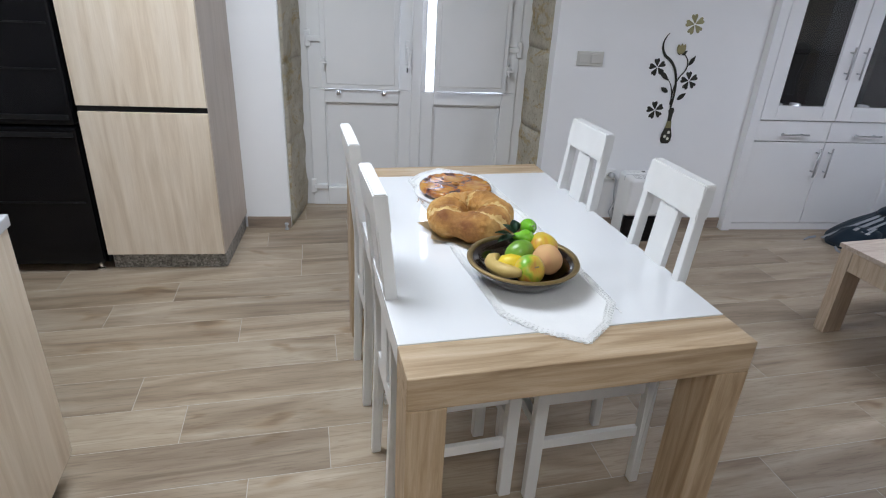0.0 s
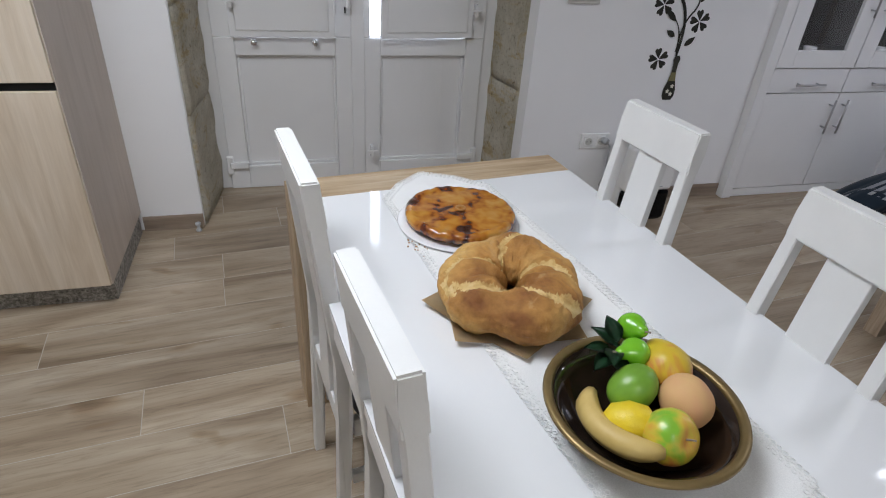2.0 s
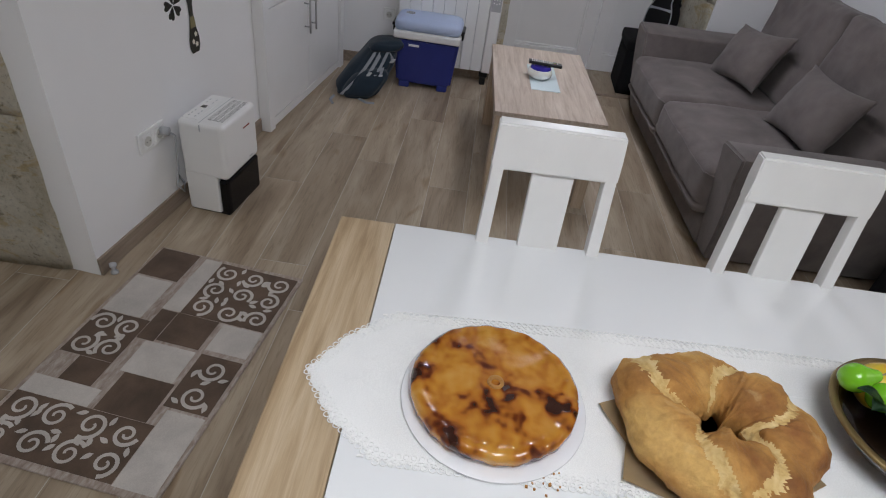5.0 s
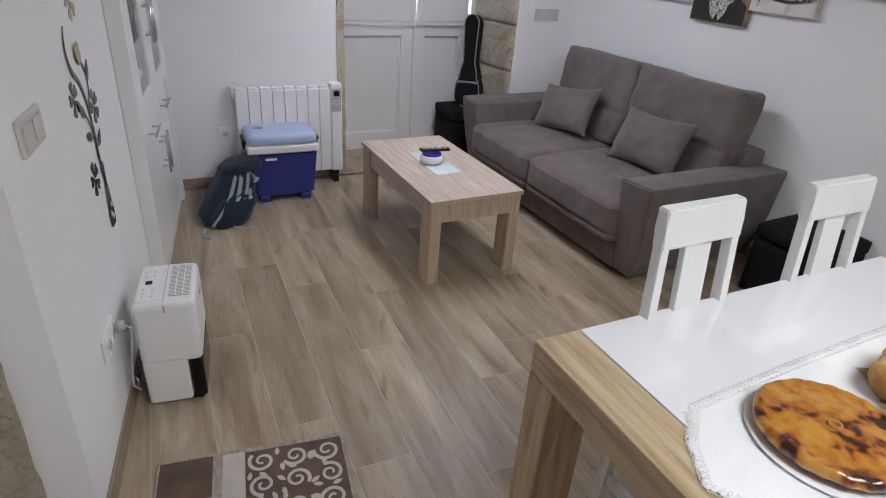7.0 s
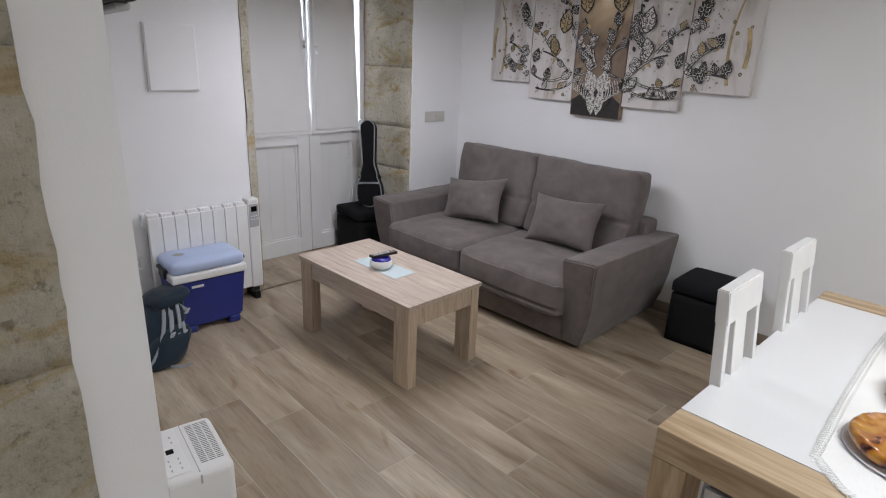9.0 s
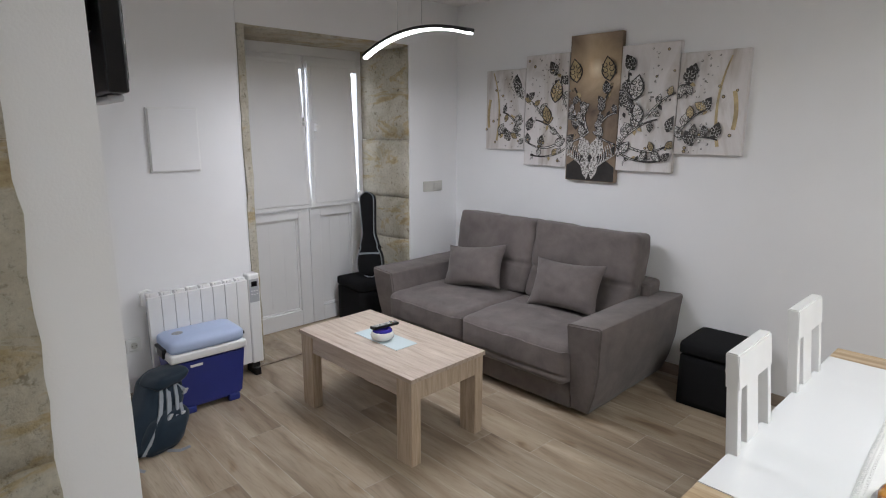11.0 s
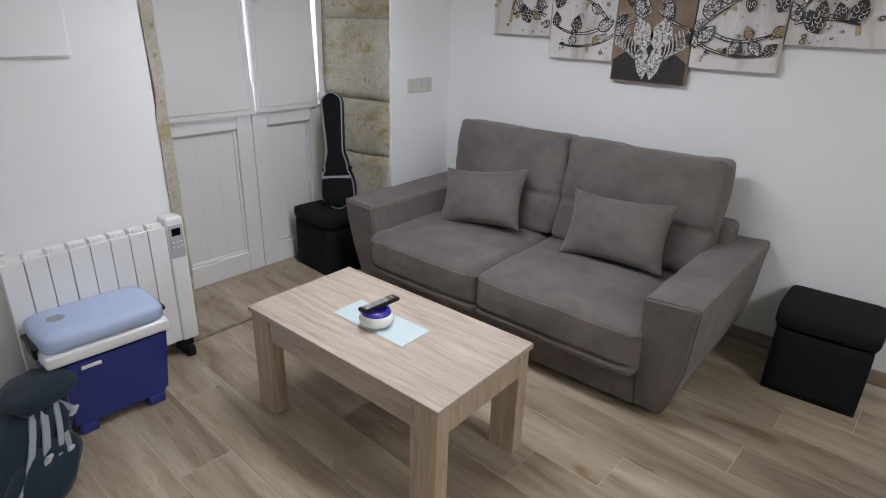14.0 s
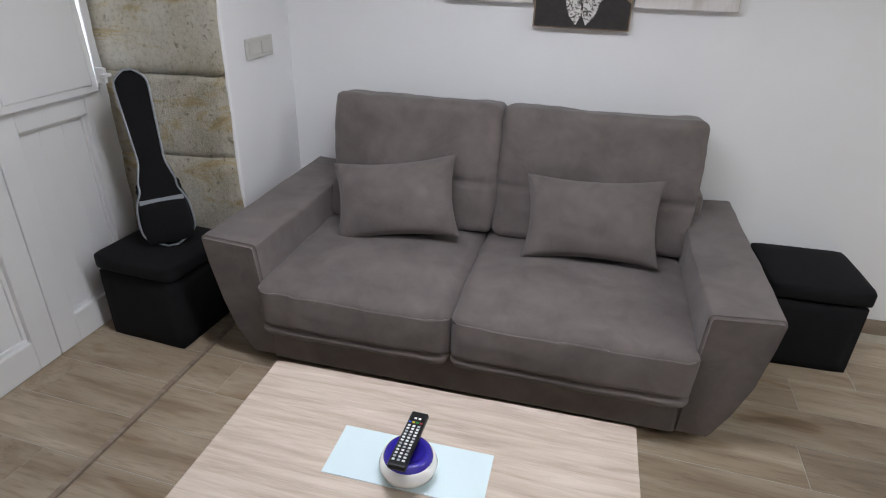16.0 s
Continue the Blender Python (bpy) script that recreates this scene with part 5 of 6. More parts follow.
for i, p in enumerate(dense):
    q = dense[(i + 1) % len(dense)]
    run += math.hypot(q[0] - p[0], q[1] - p[1])
    ll = math.hypot(*p) or 1
    nx, ny = (p[0] / 0.16, p[1] / 0.66)
    nl = math.hypot(nx, ny)
    nx, ny = nx / nl * 0.8, ny / nl * 0.6
    sc = 0.013 * abs(math.sin(run * math.pi / 0.04)) + 0.004 * abs(math.sin(run * math.pi / 0.012))
    ring_o.append(bm.verts.new((p[0] + nx * sc, p[1] + ny * sc, 0.0012 + 0.001 * math.sin(run * 60))))
    ring_i.append(bm.verts.new((p[0] * 0.86, p[1] * 0.965, 0.0018)))
mid = [bm.verts.new((p[0] * 0.4, p[1] * 0.9, 0.0015 + 0.0012 * noise.noise(Vector((p[0] * 20, p[1] * 20, 0))))) for p in dense]
for i in range(len(dense)):
    j = (i + 1) % len(dense)
    bm.faces.new((ring_o[i], ring_o[j], ring_i[j], ring_i[i]))
    bm.faces.new((ring_i[i], ring_i[j], mid[j], mid[i]))
bm.faces.new(mid)
r = bmesh.ops.extrude_face_region(bm, geom=list(bm.faces))
for v in r["geom"]:
    if isinstance(v, bmesh.types.BMVert):
        v.co.z -= 0.0008
for k in range(-34, 35):
    for s in (-1, 1):
        y = 0.018 * k
        if abs(y) < 0.56:
            add_box(bm, s * 0.150 - 0.002, s * 0.150 + 0.002, y - 0.005, y + 0.005, 0.0016, 0.0030)
step = 0.0
last = dense[-1]
for i, p in enumerate(dense):
    step += math.hypot(p[0] - last[0], p[1] - last[1])
    last = p
    if step > 0.012:
        step = 0.0
        nl = math.hypot(p[0] / 0.16, p[1] / 0.66)
        ux, uy = p[0] / 0.16 / nl * 0.8, p[1] / 0.66 / nl * 0.6
        for lift, rad in ((0.0125, 0.0052), (0.004, 0.0034), (-0.010, 0.0040)):
            cx, cy = p[0] + ux * lift, p[1] + uy * lift
            add_tube(bm, [(cx + rad * math.cos(q * 0.698), cy + rad * math.sin(q * 0.698), 0.0022) for q in range(10)], 0.0010, 5)
solid("table_runner", bm, LACE, "white lace-edged linen runner on the table", "table runner", pose(0.735, 1.535, TT, 0, 0, 1.0))

BOWLM = spotted("dark_brown_lacquer", [(0.35, (0.010, 0.006, 0.004)), (0.6, (0.022, 0.013, 0.009)), (0.75, (0.045, 0.027, 0.016))], 18, 0.12, 0.02, 5, 1.0, 0.5, (1, 1, 6))
BRASS = plain("dull_gold_rim", (0.24, 0.17, 0.07), 0.4, 0.6, 0.15, 20)
BOWL = (0.706, 1.190)
bowl = thing("fruit_bowl", "dark lacquered bowl with a dull gold rim", "bowl", pose(BOWL[0], BOWL[1], TT + 0.002))
bm = bmesh.new()
add_lathe(bm, [(0.0, 0.0), (0.075, 0.0), (0.11, 0.018), (0.137, 0.045), (0.146, 0.0605), (0.136, 0.0605), (0.120, 0.040), (0.09, 0.018), (0.05, 0.010), (0.0, 0.009)], 64)
part(bowl, "shell", bm, BOWLM, True)
bm = bmesh.new()
add_lathe(bm, [(0.1455, 0.057), (0.154, 0.062), (0.152, 0.067), (0.142, 0.0665), (0.136, 0.0590), (0.1455, 0.057)], 64)
part(bowl, "rim", bm, BRASS, True, "dull gold rim")


def fruit(name, label, prof, mat, m, squash=(1, 1, 1), stem=None, bend=0.0):
    bm = bmesh.new()
    add_lathe(bm, prof, 28)
    for v in bm.verts:
        v.co = Vector((v.co.x * squash[0], v.co.y * squash[1], v.co.z * squash[2])) + 0.0012 * noise.noise_vector(v.co * 40)
        v.co.x += bend * v.co.z ** 2
    root = thing(name, label, "fruit", m)
    part(root, "flesh", bm, mat, True)
    if stem:
        b2 = bmesh.new()
        add_tube(b2, [(0, 0, stem - 0.006), (0.001, 0.001, stem + 0.004), (0.003, 0, stem + 0.012)], 0.0017, 6)
        part(root, "stem", b2, SKIRT, True)
    return root


def ball(r, dip=0.0, top=0.0, n=16):
    p = []
    for i in range(n + 1):
        a = math.pi * i / n
        rr, z = r * math.sin(a), -r * math.cos(a)
        if dip:
            z -= dip * r * math.exp(-((rr / (0.35 * r)) ** 2)) * (1 if z > 0 else -0.5)
        if top and z > 0:
            rr *= 1 - top * (z / r)
        p.append((max(0, rr), z))
    p[0], p[-1] = (0, p[0][1]), (0, p[-1][1])
    return p


GREEN = spotted("green_mango_skin", [(0.3, (0.12, 0.25, 0.025)), (0.6, (0.20, 0.40, 0.04)), (0.8, (0.30, 0.46, 0.08))], 9, 0.35, 0.03, 4, 0.5, 0.2)
LIME = spotted("bright_green_skin", [(0.3, (0.14, 0.42, 0.01)), (0.7, (0.24, 0.58, 0.03))], 10, 0.22, 0.01, 3, 0.2, 0.4)
LEMON = spotted("lemon_skin", [(0.3, (0.72, 0.52, 0.01)), (0.7, (0.80, 0.63, 0.03))], 10, 0.4, 0.25, 3, 0.2, 0.1, (1, 1, 1), 260)
APPLE = spotted("apple_skin", [(0.40, (0.22, 0.46, 0.03)), (0.47, (0.62, 0.50, 0.05)), (0.54, (0.66, 0.28, 0.06)), (0.62, (0.50, 0.10, 0.04))], 7.5, 0.3, 0.02, 4, 0.6, 0.3)
PEAR = spotted("yellow_blushed_skin", [(0.35, (0.60, 0.46, 0.02)), (0.52, (0.64, 0.44, 0.03)), (0.62, (0.58, 0.20, 0.05))], 11, 0.4, 0.03, 4, 0.6, 0.1)
PEACH = spotted("peach_skin", [(0.35, (0.66, 0.42, 0.18)), (0.6, (0.66, 0.36, 0.18)), (0.75, (0.58, 0.24, 0.12))], 8, 0.75, 0.05, 4, 0.6)
BANAN = spotted("banana_skin", [(0.3, (0.52, 0.36, 0.10)), (0.6, (0.62, 0.46, 0.16)), (0.8, (0.66, 0.50, 0.22))], 12, 0.5, 0.05, 4, 0.4, 0.0, (1, 1, 0.4))
FZ = TT + 0.002


def on_bowl(dx, dy, z, rx=0, ry=0, rz=0):
    return pose(BOWL[0] + dx, BOWL[1] + dy, FZ + z, rx, ry, rz)


fruit("mango", "green mango in the fruit bowl", ball(0.037), GREEN, on_bowl(0.0, 0.028, 0.066, 20, 60, 30), (0.95, 0.95, 1.15))
fruit("lemon", "yellow lemon in the fruit bowl", [(0, -0.045), (0.006, -0.043), (0.010, -0.038), (0.026, -0.026), (0.032, 0), (0.026, 0.026), (0.010, 0.038), (0.006, 0.043), (0, 0.045)], LEMON, on_bowl(-0.042, -0.022, 0.056, 0, 80, -35))
fruit("apple", "red and green apple in the fruit bowl", ball(0.041, 0.28), APPLE, on_bowl(-0.008, -0.068, 0.063, 55, 0, 10), (1, 1, 0.92), 0.030)
fruit("peach", "soft orange peach in the fruit bowl", ball(0.042, 0.1), PEACH, on_bowl(0.062, -0.022, 0.066, 20, 40, 0), (1, 1.02, 0.95))
fruit("quince", "yellow blushed quince in the fruit bowl", ball(0.042, 0.0, 0.25), PEAR, on_bowl(0.078, 0.048, 0.070, -50, 50, 30), (1, 1, 1.15))
pearp = [(0, -0.025), (0.010, -0.0235), (0.018, -0.018), (0.0235, -0.009), (0.025, 0.0), (0.0235, 0.008), (0.0195, 0.015), (0.0145, 0.021), (0.0115, 0.027), (0.0095, 0.033), (0.006, 0.0365), (0, 0.0375)]
fruit("small_pear", "bright green miniature pear in the bowl", pearp, LIME, on_bowl(0.034, 0.076, 0.088, 10, -75, -10), (1, 1, 1), 0.036)
fruit("small_pear", "bright green miniature pear in the bowl", pearp, LIME, on_bowl(0.058, 0.118, 0.102, 60, -30, 10), (1, 1, 1), 0.036)
bm = bmesh.new()
pts, rad_ = [], []
for i in range(13):
    a = radians(-62 + 124 * i / 12)
    pts.append((0.085 * math.cos(a), 0.085 * math.sin(a), 0.0))
    rad_.append(0.019 * min(1, 0.22 + math.sin(math.pi * (0.04 + 0.92 * i / 12)) ** 0.6))
add_tube(bm, pts, rad_, 7)
solid("banana", bm, BANAN, "yellow banana curled in the fruit bowl", "fruit", on_bowl(-0.005, -0.012, 0.056, 8, 0, 185), True)
LEAFM = plain("dark_green_leaf", (0.018, 0.060, 0.025), 0.35, 0, 0.3, 30)
sprig = thing("leaf_sprig", "dark green artificial leaves among the fruit", "leaves")
for k, (dx, dy, z, a, el) in enumerate(((0.0, 0.085, 0.088, 160, 10), (-0.005, 0.08, 0.090, 200, -6), (0.0, 0.09, 0.092, 235, 8), (0.01, 0.09, 0.094, 120, 14), (-0.005, 0.085, 0.085, 270, -10), (0.012, 0.095, 0.098, 80, 20))):
    bm = bmesh.new()
    n = 8
    rows = []
    for i in range(n + 1):
        t = i / n
        w = 0.015 * math.sin(math.pi * t ** 0.8) + 0.0006
        zz = 0.006 * math.sin(math.pi * t)
        rows.append([bm.verts.new((0.052 * t, -w, zz + 0.003)), bm.verts.new((0.052 * t, 0, zz)), bm.verts.new((0.052 * t, w, zz + 0.003))])
    for p, q in zip(rows, rows[1:]):
        for c in (0, 1):
            bm.faces.new((p[c], p[c + 1], q[c + 1], q[c]))
    bmesh.ops.solidify(bm, geom=list(bm.faces), thickness=0.0008)
    ob = part(sprig, "leaf", bm, LEAFM, True)
    ob.matrix_local = on_bowl(dx, dy, z, 0, -el, a)

CRUST, nt, pb = nodes_of("crusty_bread")
n1, _ = noise_node(nt, 7.0, 4, (1, 1, 1), 0.5, 0.3)
n2, _ = noise_node(nt, 55.0, 6, (1, 1, 1), 0.7)
n3, _ = noise_node(nt, 20.0, 5, (1, 1, 1), 0.6, 0.6)
col = ramp(nt, n1.outputs[0], [(0.34, (0.23, 0.088, 0.020)), (0.5, (0.46, 0.232, 0.058)), (0.64, (0.60, 0.37, 0.12))])
col = mix(nt, 0.6, col, ramp(nt, n2.outputs[0], [(0.3, (0.62, 0.56, 0.48)), (0.65, (1.15, 1.15, 1.1))]), "MULTIPLY")
col = mix(nt, ramp(nt, n3.outputs[0], [(0.60, (0, 0, 0)), (0.72, (0.4, 0.4, 0.4))]), col, (0.62, 0.44, 0.21))
nt.links.new(col, pb.inputs["Base Color"])
pb.inputs["Roughness"].default_value = 0.75
bump(nt, pb, n2.outputs[0], 0.8, 0.006)
PARCH = plain("brown_baking_paper", (0.50, 0.38, 0.22), 0.7, 0, 0.1, 12)
bm = bmesh.new()
nu, nv = 300, 84
g, cut = [], {}
for i in range(nu):
    a = 2 * math.pi * i / nu
    R = 0.090 + 0.008 * math.sin(2 * a + 0.6) + 0.005 * math.sin(5 * a)
    r0 = 0.060 + 0.006 * math.sin(3 * a + 1) + 0.004 * math.sin(7 * a)
    row = []
    for j in range(nv):
        b = 2 * math.pi * j / nv
        r = r0 * (1 + 0.10 * noise.noise(Vector((3 * math.cos(a), 3 * math.sin(a), 2 * math.cos(b)))) + 0.05 * noise.noise(Vector((9 * math.cos(a), 9 * math.sin(a), 5 * math.sin(b)))))
        gash = 0.0
        for c, wdt, slant in ((0.5, 0.15, 0.5), (1.75, 0.13, -0.5), (3.0, 0.16, 0.6), (4.1, 0.12, -0.4), (5.4, 0.15, 0.5)):
            d = abs((a + slant * math.cos(b) + 0.12 * noise.noise(Vector((5 * math.cos(b), c, 2 * math.sin(a)))) - c + math.pi) % (2 * math.pi) - math.pi)
            gash += math.exp(-(d / wdt) ** 4)
        r *= 1 + 0.035 * noise.noise(Vector((13 * math.cos(a), 13 * math.sin(a), 6 * math.sin(b)))) + 0.012 * noise.noise(Vector((40 * math.cos(a), 40 * math.sin(a), 18 * math.cos(b))))
        top = max(0.0, math.sin(b))
        if top > 0:
            r *= 1 - 0.13 * min(1, gash) * top ** 0.5
            r *= 1 + 0.07 * min(1, gash) * top * noise.noise(Vector((22 * math.cos(a), 22 * math.sin(a), 9 * math.cos(b))))
        cut[i, j] = gash if top > 0.12 else 0.0
        rr = R + r * math.cos(b)
        row.append(bm.verts.new((rr * math.cos(a), rr * math.sin(a), max(0.0, 0.044 + 0.80 * r * math.sin(b)))))
    g.append(row)
for i in range(nu):
    for j in range(nv):
        f = bm.faces.new((g[i][j], g[(i + 1) % nu][j], g[(i + 1) % nu][(j + 1) % nv], g[i][(j + 1) % nv]))
        f.material_index = 1 if cut[i, j] + 0.55 * noise.noise(g[i][j].co * 38) + 0.3 * noise.noise(g[i][j].co * 150) > 0.62 else 0
CRUMB = spotted("torn_bread_crumb", [(0.3, (0.44, 0.25, 0.075)), (0.48, (0.62, 0.43, 0.17)), (0.7, (0.74, 0.58, 0.30))], 30, 0.85, 0.9, 6, 0.6, 0.0, (1, 1, 1), 120)
solid("bread_ring", bm, [CRUST, CRUMB], "crusty round bread loaf with a centre hole", "bread", pose(0.668, 1.548, TT + 0.006, 0, 0, 40), True)
bm = bmesh.new()
for k, (rz, off) in enumerate(((28, 0.0), (74, 0.0012))):
    n = 12
    q = [[None] * (n + 1) for _ in range(n + 1)]
    for i in range(n + 1):
        for j in range(n + 1):
            x, y = 0.25 * (i / n - 0.5), 0.25 * (j / n - 0.5)
            lift = 0.03 * max(0, math.hypot(x, y) - 0.12) / 0.05
            v = Matrix.Rotation(radians(rz), 3, "Z") @ Vector((x, y, 0.0012 + off + 0.3 * lift))
            q[i][j] = bm.verts.new(v)
    for i in range(n):
        for j in range(n):
            bm.faces.new((q[i][j], q[i + 1][j], q[i + 1][j + 1], q[i][j + 1]))
bmesh.ops.solidify(bm, geom=list(bm.faces), thickness=0.0005)
solid("baking_paper", bm, PARCH, "brown baking paper under the bread", "paper", pose(0.668, 1.548, TT + 0.0025, 0, 0, 0))

PIEM = spotted("glazed_pie_crust", [(0.36, (0.030, 0.007, 0.003)), (0.41, (0.12, 0.025, 0.005)), (0.47, (0.34, 0.115, 0.012)), (0.58, (0.46, 0.20, 0.022)), (0.74, (0.52, 0.27, 0.05))], 20, 0.22, 0.22, 2, 0.15, 0.5, (1, 1, 1), 45)
bm = bmesh.new()
n = 96
rings = []
for r, z in ((0.128, 0.002), (0.138, 0.012), (0.137, 0.024), (0.128, 0.031), (0.118, 0.028), (0.108, 0.027), (0.08, 0.030), (0.05, 0.031), (0.02, 0.030)):
    rings.append([])
    for k in range(n):
        a = 2 * math.pi * k / n
        w = 1 + (0.004 * math.sin(24 * a + r * 60) if r > 0.11 else 0)
        zz = z + (0.0015 * math.sin(24 * a + 40 * r) if 0.11 < r and z > 0.01 else 0) + 0.004 * noise.noise(Vector((r * math.cos(a) * 22, r * math.sin(a) * 22, 1)))
        rings[-1].append(bm.verts.new((r * w * math.cos(a), r * w * math.sin(a), zz)))
for p, q in zip(rings, rings[1:]):
    for k in range(n):
        bm.faces.new((p[k], p[(k + 1) % n], q[(k + 1) % n], q[k]))
bm.faces.new(rings[0])
bm.faces.new(rings[-1])
pie = thing("savoury_pie", "round glazed golden pie with dark baked spots", "pie", pose(0.712, 1.895, TT + 0.010))
part(pie, "crust", bm, PIEM, True)
bm = bmesh.new()
add_lathe(bm, [(0.014, 0.031), (0.013, 0.0345), (0.009, 0.0345), (0.007, 0.030)], 20)
part(pie, "vent_hole", bm, CRUST, True)
bm = bmesh.new()
add_lathe(bm, [(0.0, 0.0), (0.10, 0.0), (0.142, 0.003), (0.153, 0.0042), (0.152, 0.005), (0.141, 0.0042), (0.10, 0.0025), (0.0, 0.0025)], 72)
solid("paper_plate", bm, plain("plate_white", (0.80, 0.80, 0.82), 0.2), "flat white plate under the pie", "plate", pose(0.708, 1.893, TT + 0.003), True)
bm = bmesh.new()
rnd = random.Random(12)
for k in range(26):
    bmesh.ops.create_cube(bm, size=rnd.uniform(0.0015, 0.004), matrix=Matrix.Translation((rnd.gauss(0.575, 0.02), rnd.gauss(1.83, 0.025), TT + 0.0035)))
solid("bread_crumbs", bm, CRUST, "scattered brown bread crumbs on the runner", "crumbs", None, False, "", "stuff")

# ---- on the coffee table ----
COBALT = plain("cobalt_enamel", (0.03, 0.02, 0.30), 0.12, 0, 0.05, 8, 60, 0.0, 0.6)
ash = thing("ceramic_jar", "round white ceramic jar with a cobalt blue rim", "jar", pose(3.125, 1.585, 0.4700))
bm = bmesh.new()
add_lathe(bm, [(0.0, 0.0), (0.045, 0.0), (0.062, 0.014), (0.066, 0.030), (0.060, 0.046), (0.052, 0.053), (0.040, 0.050), (0.0, 0.030)], 48)
part(ash, "body", bm, plain("white_glaze", (0.82, 0.82, 0.80), 0.12, 0, 0.02, 4, 60, 0.0, 0.5), True)
bm = bmesh.new()
add_lathe(bm, [(0.056, 0.050), (0.052, 0.060), (0.044, 0.066), (0.036, 0.061), (0.030, 0.052), (0.0, 0.046), (0.0, 0.044), (0.05, 0.048)], 48)
part(ash, "rim", bm, COBALT, True, "cobalt blue glazed rim")
rem = thing("remote_control", "black television remote with many small buttons", "remote control", pose(3.130, 1.565, 0.5445, 0, 2, -91))
bm = bmesh.new()
add_box(bm, -0.088, 0.088, -0.021, 0.021, -0.008, 0.008, 0.005, 2)
part(rem, "body", bm, BLACK)
keys = {"w": (PLAST, []), "g": (GREYPL, []), "r": (plain("red_key", (0.5, 0.02, 0.02), 0.4), []), "b": (plain("blue_key", (0.02, 0.08, 0.5), 0.4), []), "y": (plain("yellow_key", (0.6, 0.45, 0.02), 0.4), []), "n": (plain("green_key", (0.02, 0.3, 0.05), 0.4), [])}
for k in range(4):
    keys["rnyb"[k]][1].append((0.048, -0.0135 + 0.009 * k))
for i in range(12):
    for j in range(3):
        keys["w" if (i + j) % 4 else "g"][1].append((0.036 - 0.0098 * i, -0.0115 + 0.0115 * j))
keys["w"][1].extend([(0.062, -0.006), (0.062, 0.004)])
for c, (mt, ps) in keys.items():
    bm = bmesh.new()
    for x, y in ps:
        add_box(bm, x - 0.0026, x + 0.0026, y - 0.0032, y + 0.0032, 0.0078, 0.0098, 0.0006, 1)
    tagged(part(rem, "button", bm, mt), kind="stuff")

# ---- rug at the entrance ----
RUGM = spotted("woven_rug_pile", [(0.3, (0.28, 0.21, 0.17)), (0.5, (0.40, 0.33, 0.28)), (0.7, (0.52, 0.46, 0.41))], 26, 0.95, 0.8, 5, 0.5, 0.0, (1, 3, 1), 420)
BROWN = fabric("dark_brown_pile", (0.105, 0.068, 0.045), 300, 0.35)
PALE = fabric("pale_beige_pile", (0.50, 0.46, 0.42), 300)
rug = thing("doormat_rug", "brown and beige patchwork rug by the entrance", "rug", pose(1.372, 2.880, 0, 0, 0, -8.5))
box_part(rug, "pile", -0.485, 0.485, -0.30, 0.30, 0.001, 0.008, RUGM, 0.003)
bmb, bmp = bmesh.new(), bmesh.new()
rnd = random.Random(3)
SWIRL = ((-0.462, -0.27, -0.16, 0.285), (-0.10, 0.10, 0.10, 0.285), (0.17, 0.465, -0.285, 0.03), (-0.20, 0.02, -0.285, -0.14))
BROWNS = ((0.31, 0.475, 0.13, 0.29), (-0.268, -0.12, -0.13, 0.04), (0.02, 0.166, 0.036, 0.098), (0.03, 0.168, -0.12, 0.033), (-0.20, -0.102, 0.10, 0.21))
PALES = ((-0.268, -0.202, 0.06, 0.285), (0.104, 0.30, 0.14, 0.285), (-0.118, 0.018, -0.12, 0.06), (0.17, 0.47, 0.032, 0.10), (-0.465, -0.21, -0.285, -0.162), (0.04, 0.165, -0.285, -0.14))
for x0, x1, y0, y1 in BROWNS:
    add_box(bmb, x0, x1, y0, y1, 0.0072, 0.0086)
for x0, x1, y0, y1 in PALES:
    add_box(bmp, x0, x1, y0, y1, 0.0072, 0.0086)
for x0, x1, y0, y1 in SWIRL:
    add_box(bmb, x0, x1, y0, y1, 0.0072, 0.0088)
    nx, ny = max(1, round((x1 - x0) / 0.10)), max(1, round((y1 - y0) / 0.10))
    for a in range(nx):
        for b in range(ny):
            cx, cy = x0 + (a + 0.5) * (x1 - x0) / nx, y0 + (b + 0.5) * (y1 - y0) / ny
            rr, a0, turn = rnd.uniform(0.038, 0.047), rnd.uniform(0, 6), rnd.choice((-1, 1))
            pts = [(cx + rr * (1 - t * 0.82) * math.cos(a0 + turn * 9 * t), cy + rr * (1 - t * 0.82) * math.sin(a0 + turn * 9 * t)) for t in (q / 26 for q in range(27))]
            add_prism(bmp, ribbon(pts, 0.0062, 0.0035), 0.0085, 0.0098 + 0.0002 * rnd.random(), 2)
            for k in range(3):
                an = a0 + 2.1 * k
                lx, ly = cx + 0.050 * math.cos(an), cy + 0.050 * math.sin(an)
                lf = leaf_shape(lx, ly, math.degrees(an) + 70 * turn, 0.034, 0.016, 5)
                if all(x0 < p[0] < x1 and y0 < p[1] < y1 for p in lf):
                    add_prism(bmp, lf, 0.0085, 0.0096 + 0.0002 * rnd.random(), 2)
part(rug, "brown_patch", bmb, BROWN)
part(rug, "pale_patch", bmp, PALE)

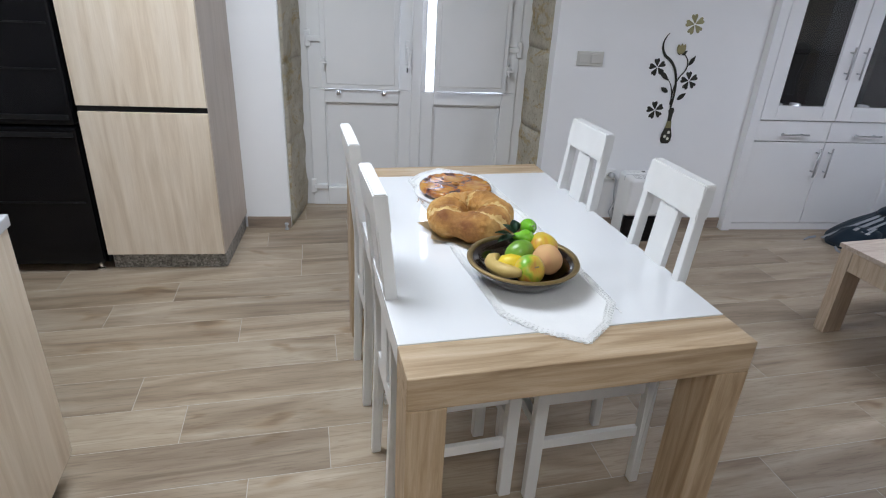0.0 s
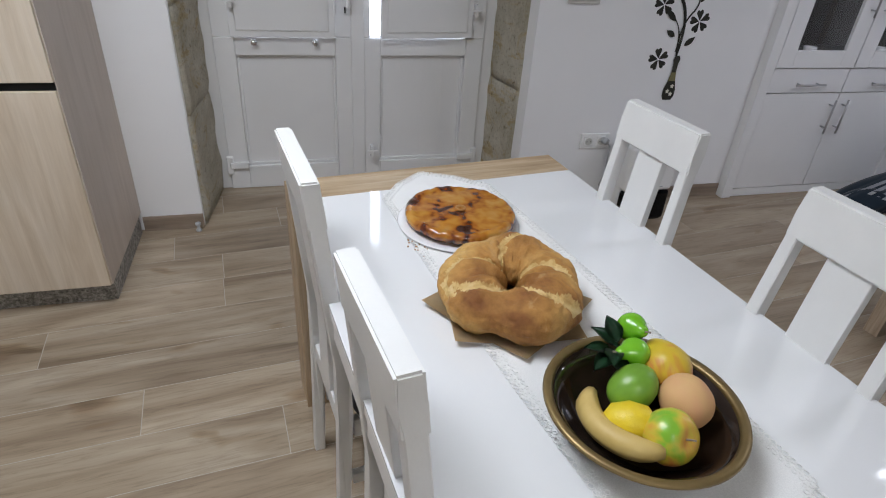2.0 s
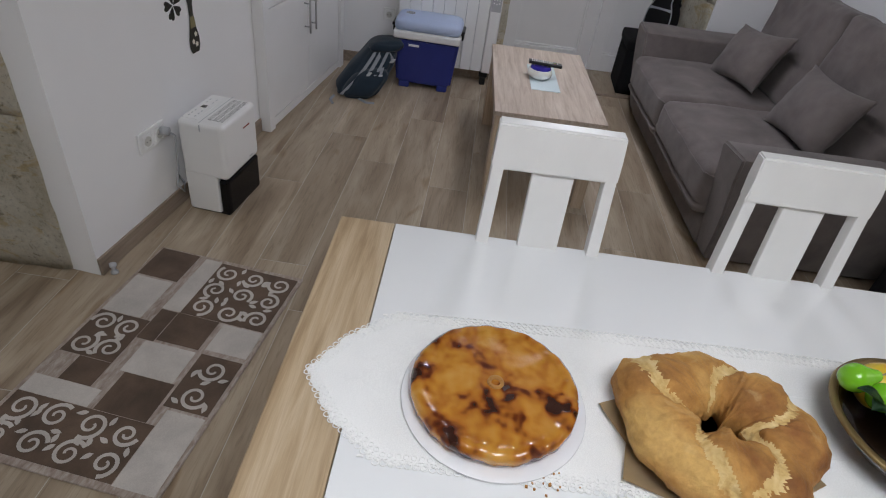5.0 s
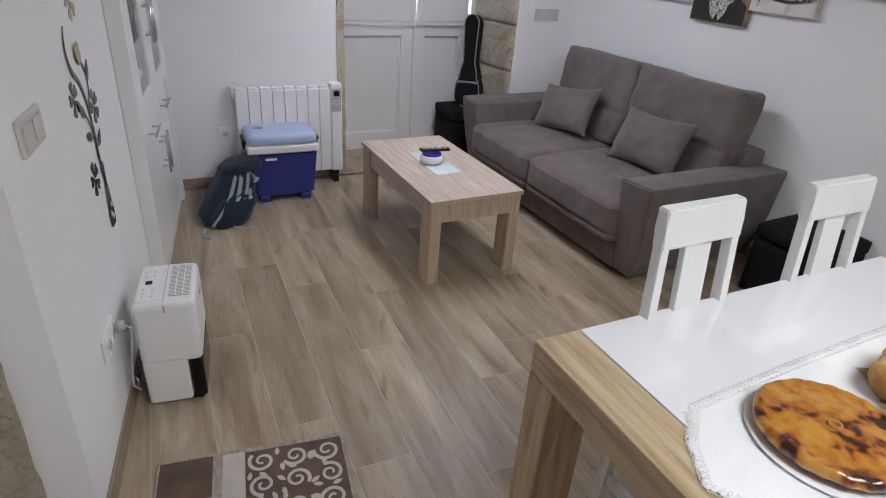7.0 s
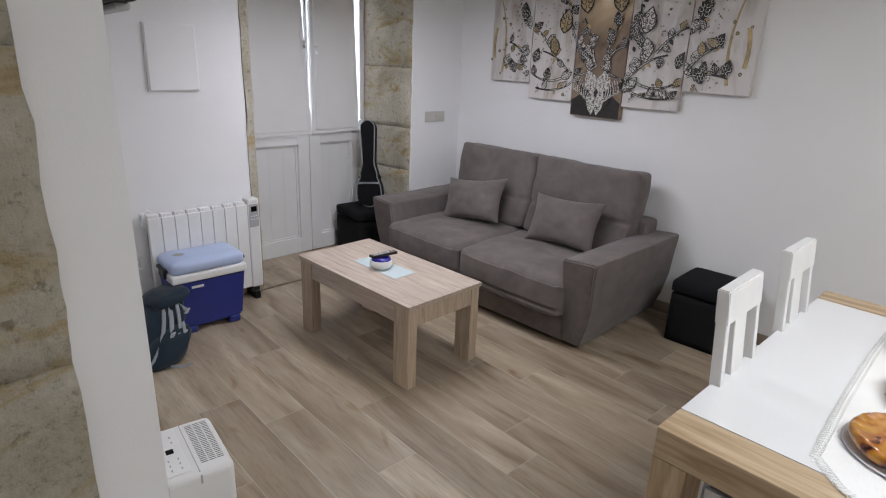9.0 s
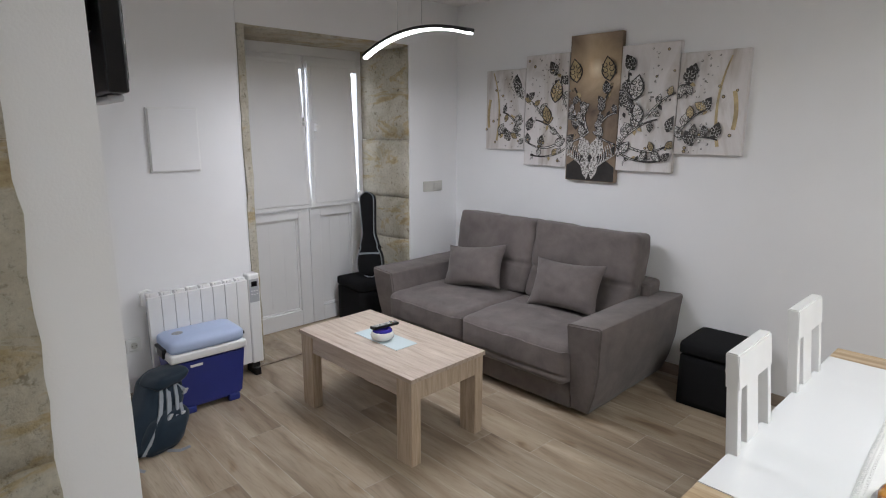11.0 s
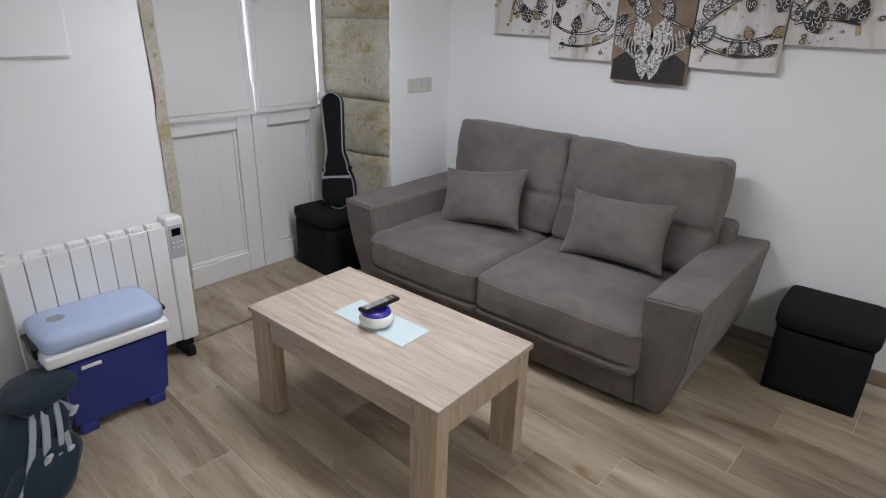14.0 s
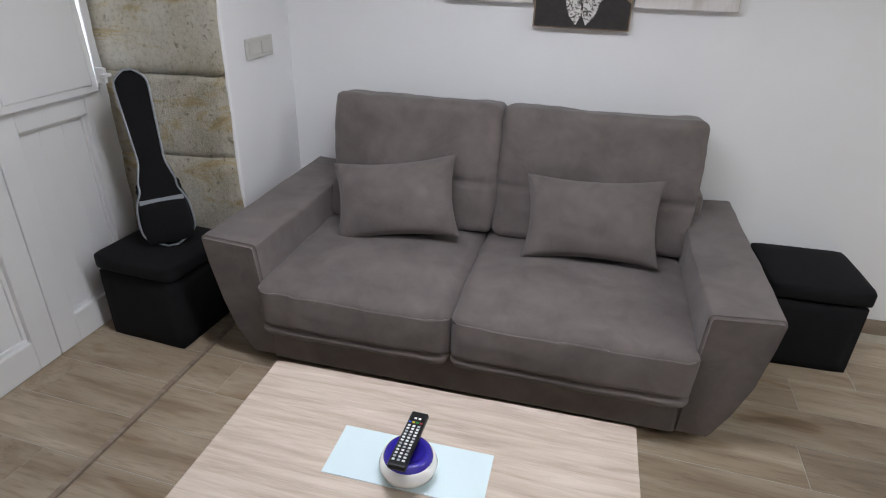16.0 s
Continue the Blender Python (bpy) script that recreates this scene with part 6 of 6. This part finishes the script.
# ---- small things ----
CUP = plain("white_china", (0.80, 0.80, 0.80), 0.15)
for k, cx in enumerate((1.57, 1.70, 2.08, 2.20)):
    cup = thing("china_cup", "small white china cup in the cabinet", "cup", MN @ pose(cx, 0.06, 0.8125), "cups in the cabinet")
    bm = bmesh.new()
    add_lathe(bm, [(0.0, 0.0), (0.020, 0.0), (0.031, 0.02), (0.036, 0.055), (0.0335, 0.055), (0.028, 0.02), (0.0, 0.004)], 24)
    part(cup, "bowl", bm, CUP, True)
for x, z in ((0.03, -0.035), (-1.64, -0.035)):
    bm = bmesh.new()
    add_lathe(bm, [(0.0, 0.0), (0.014, 0.0), (0.014, 0.006), (0.008, 0.010), (0.008, 0.028), (0.013, 0.032), (0.013, 0.042), (0.0, 0.044)], 18)
    solid("door_stop", bm, GREYPL, "small grey door stop on the floor", "door stop", MN @ pose(x, z, 0.0), True, "door stops")


# ---- floor: plank tiles over a bed of grout ----
bm = bmesh.new()
add_box(bm, -3.5, 4.86, -0.4, 4.15, -0.12, -0.0008)
add_box(bm, -3.5, 0.82, -2.2, -0.4, -0.12, -0.0008)
floor = solid("floor", bm, GROUT, "wood-look plank tile floor with pale joints", "floor", kind="structure")
PW, PL = 0.2025, 1.20
TILT = radians(-2.0)
bm = bmesh.new()
add_box(bm, 0.0014, PL - 0.0014, 0.0014, PW - 0.0014, -0.004, 0.0, 0.0006, 1)
plank_mesh = mesh_of(bm, "plank", PLANK)
ROW_START = {3: 1.97, 4: 1.674, 5: 2.30, 6: 2.573, 7: 2.065, 8: 0.675, 9: 2.648, 10: 3.43, 11: 2.83, 12: 3.10, 13: 2.527}
rnd = random.Random(21)
for j in range(-11, 22):
    y = 0.063 + PW * j
    shift = ROW_START.get(j, rnd.uniform(0, PL)) % PL
    for i in range(-5, 5):
        x = PL * i + shift
        lim = 0.72 if y < -0.32 else 4.83
        x0, x1 = max(x, -3.38), min(x + PL, lim)
        if x1 - x0 < 0.05 or (y > 3.3 and 1.9 < x < 4.2):
            continue
        ob = new("plank", plank_mesh)
        ob.parent = floor
        dx = x0 - 2.6
        ob.location = (2.6 + dx * math.cos(TILT), y + dx * math.sin(TILT), 0)
        ob.rotation_euler = (0, 0, TILT)
        ob.scale = ((x1 - x0) / PL, 1, 1)
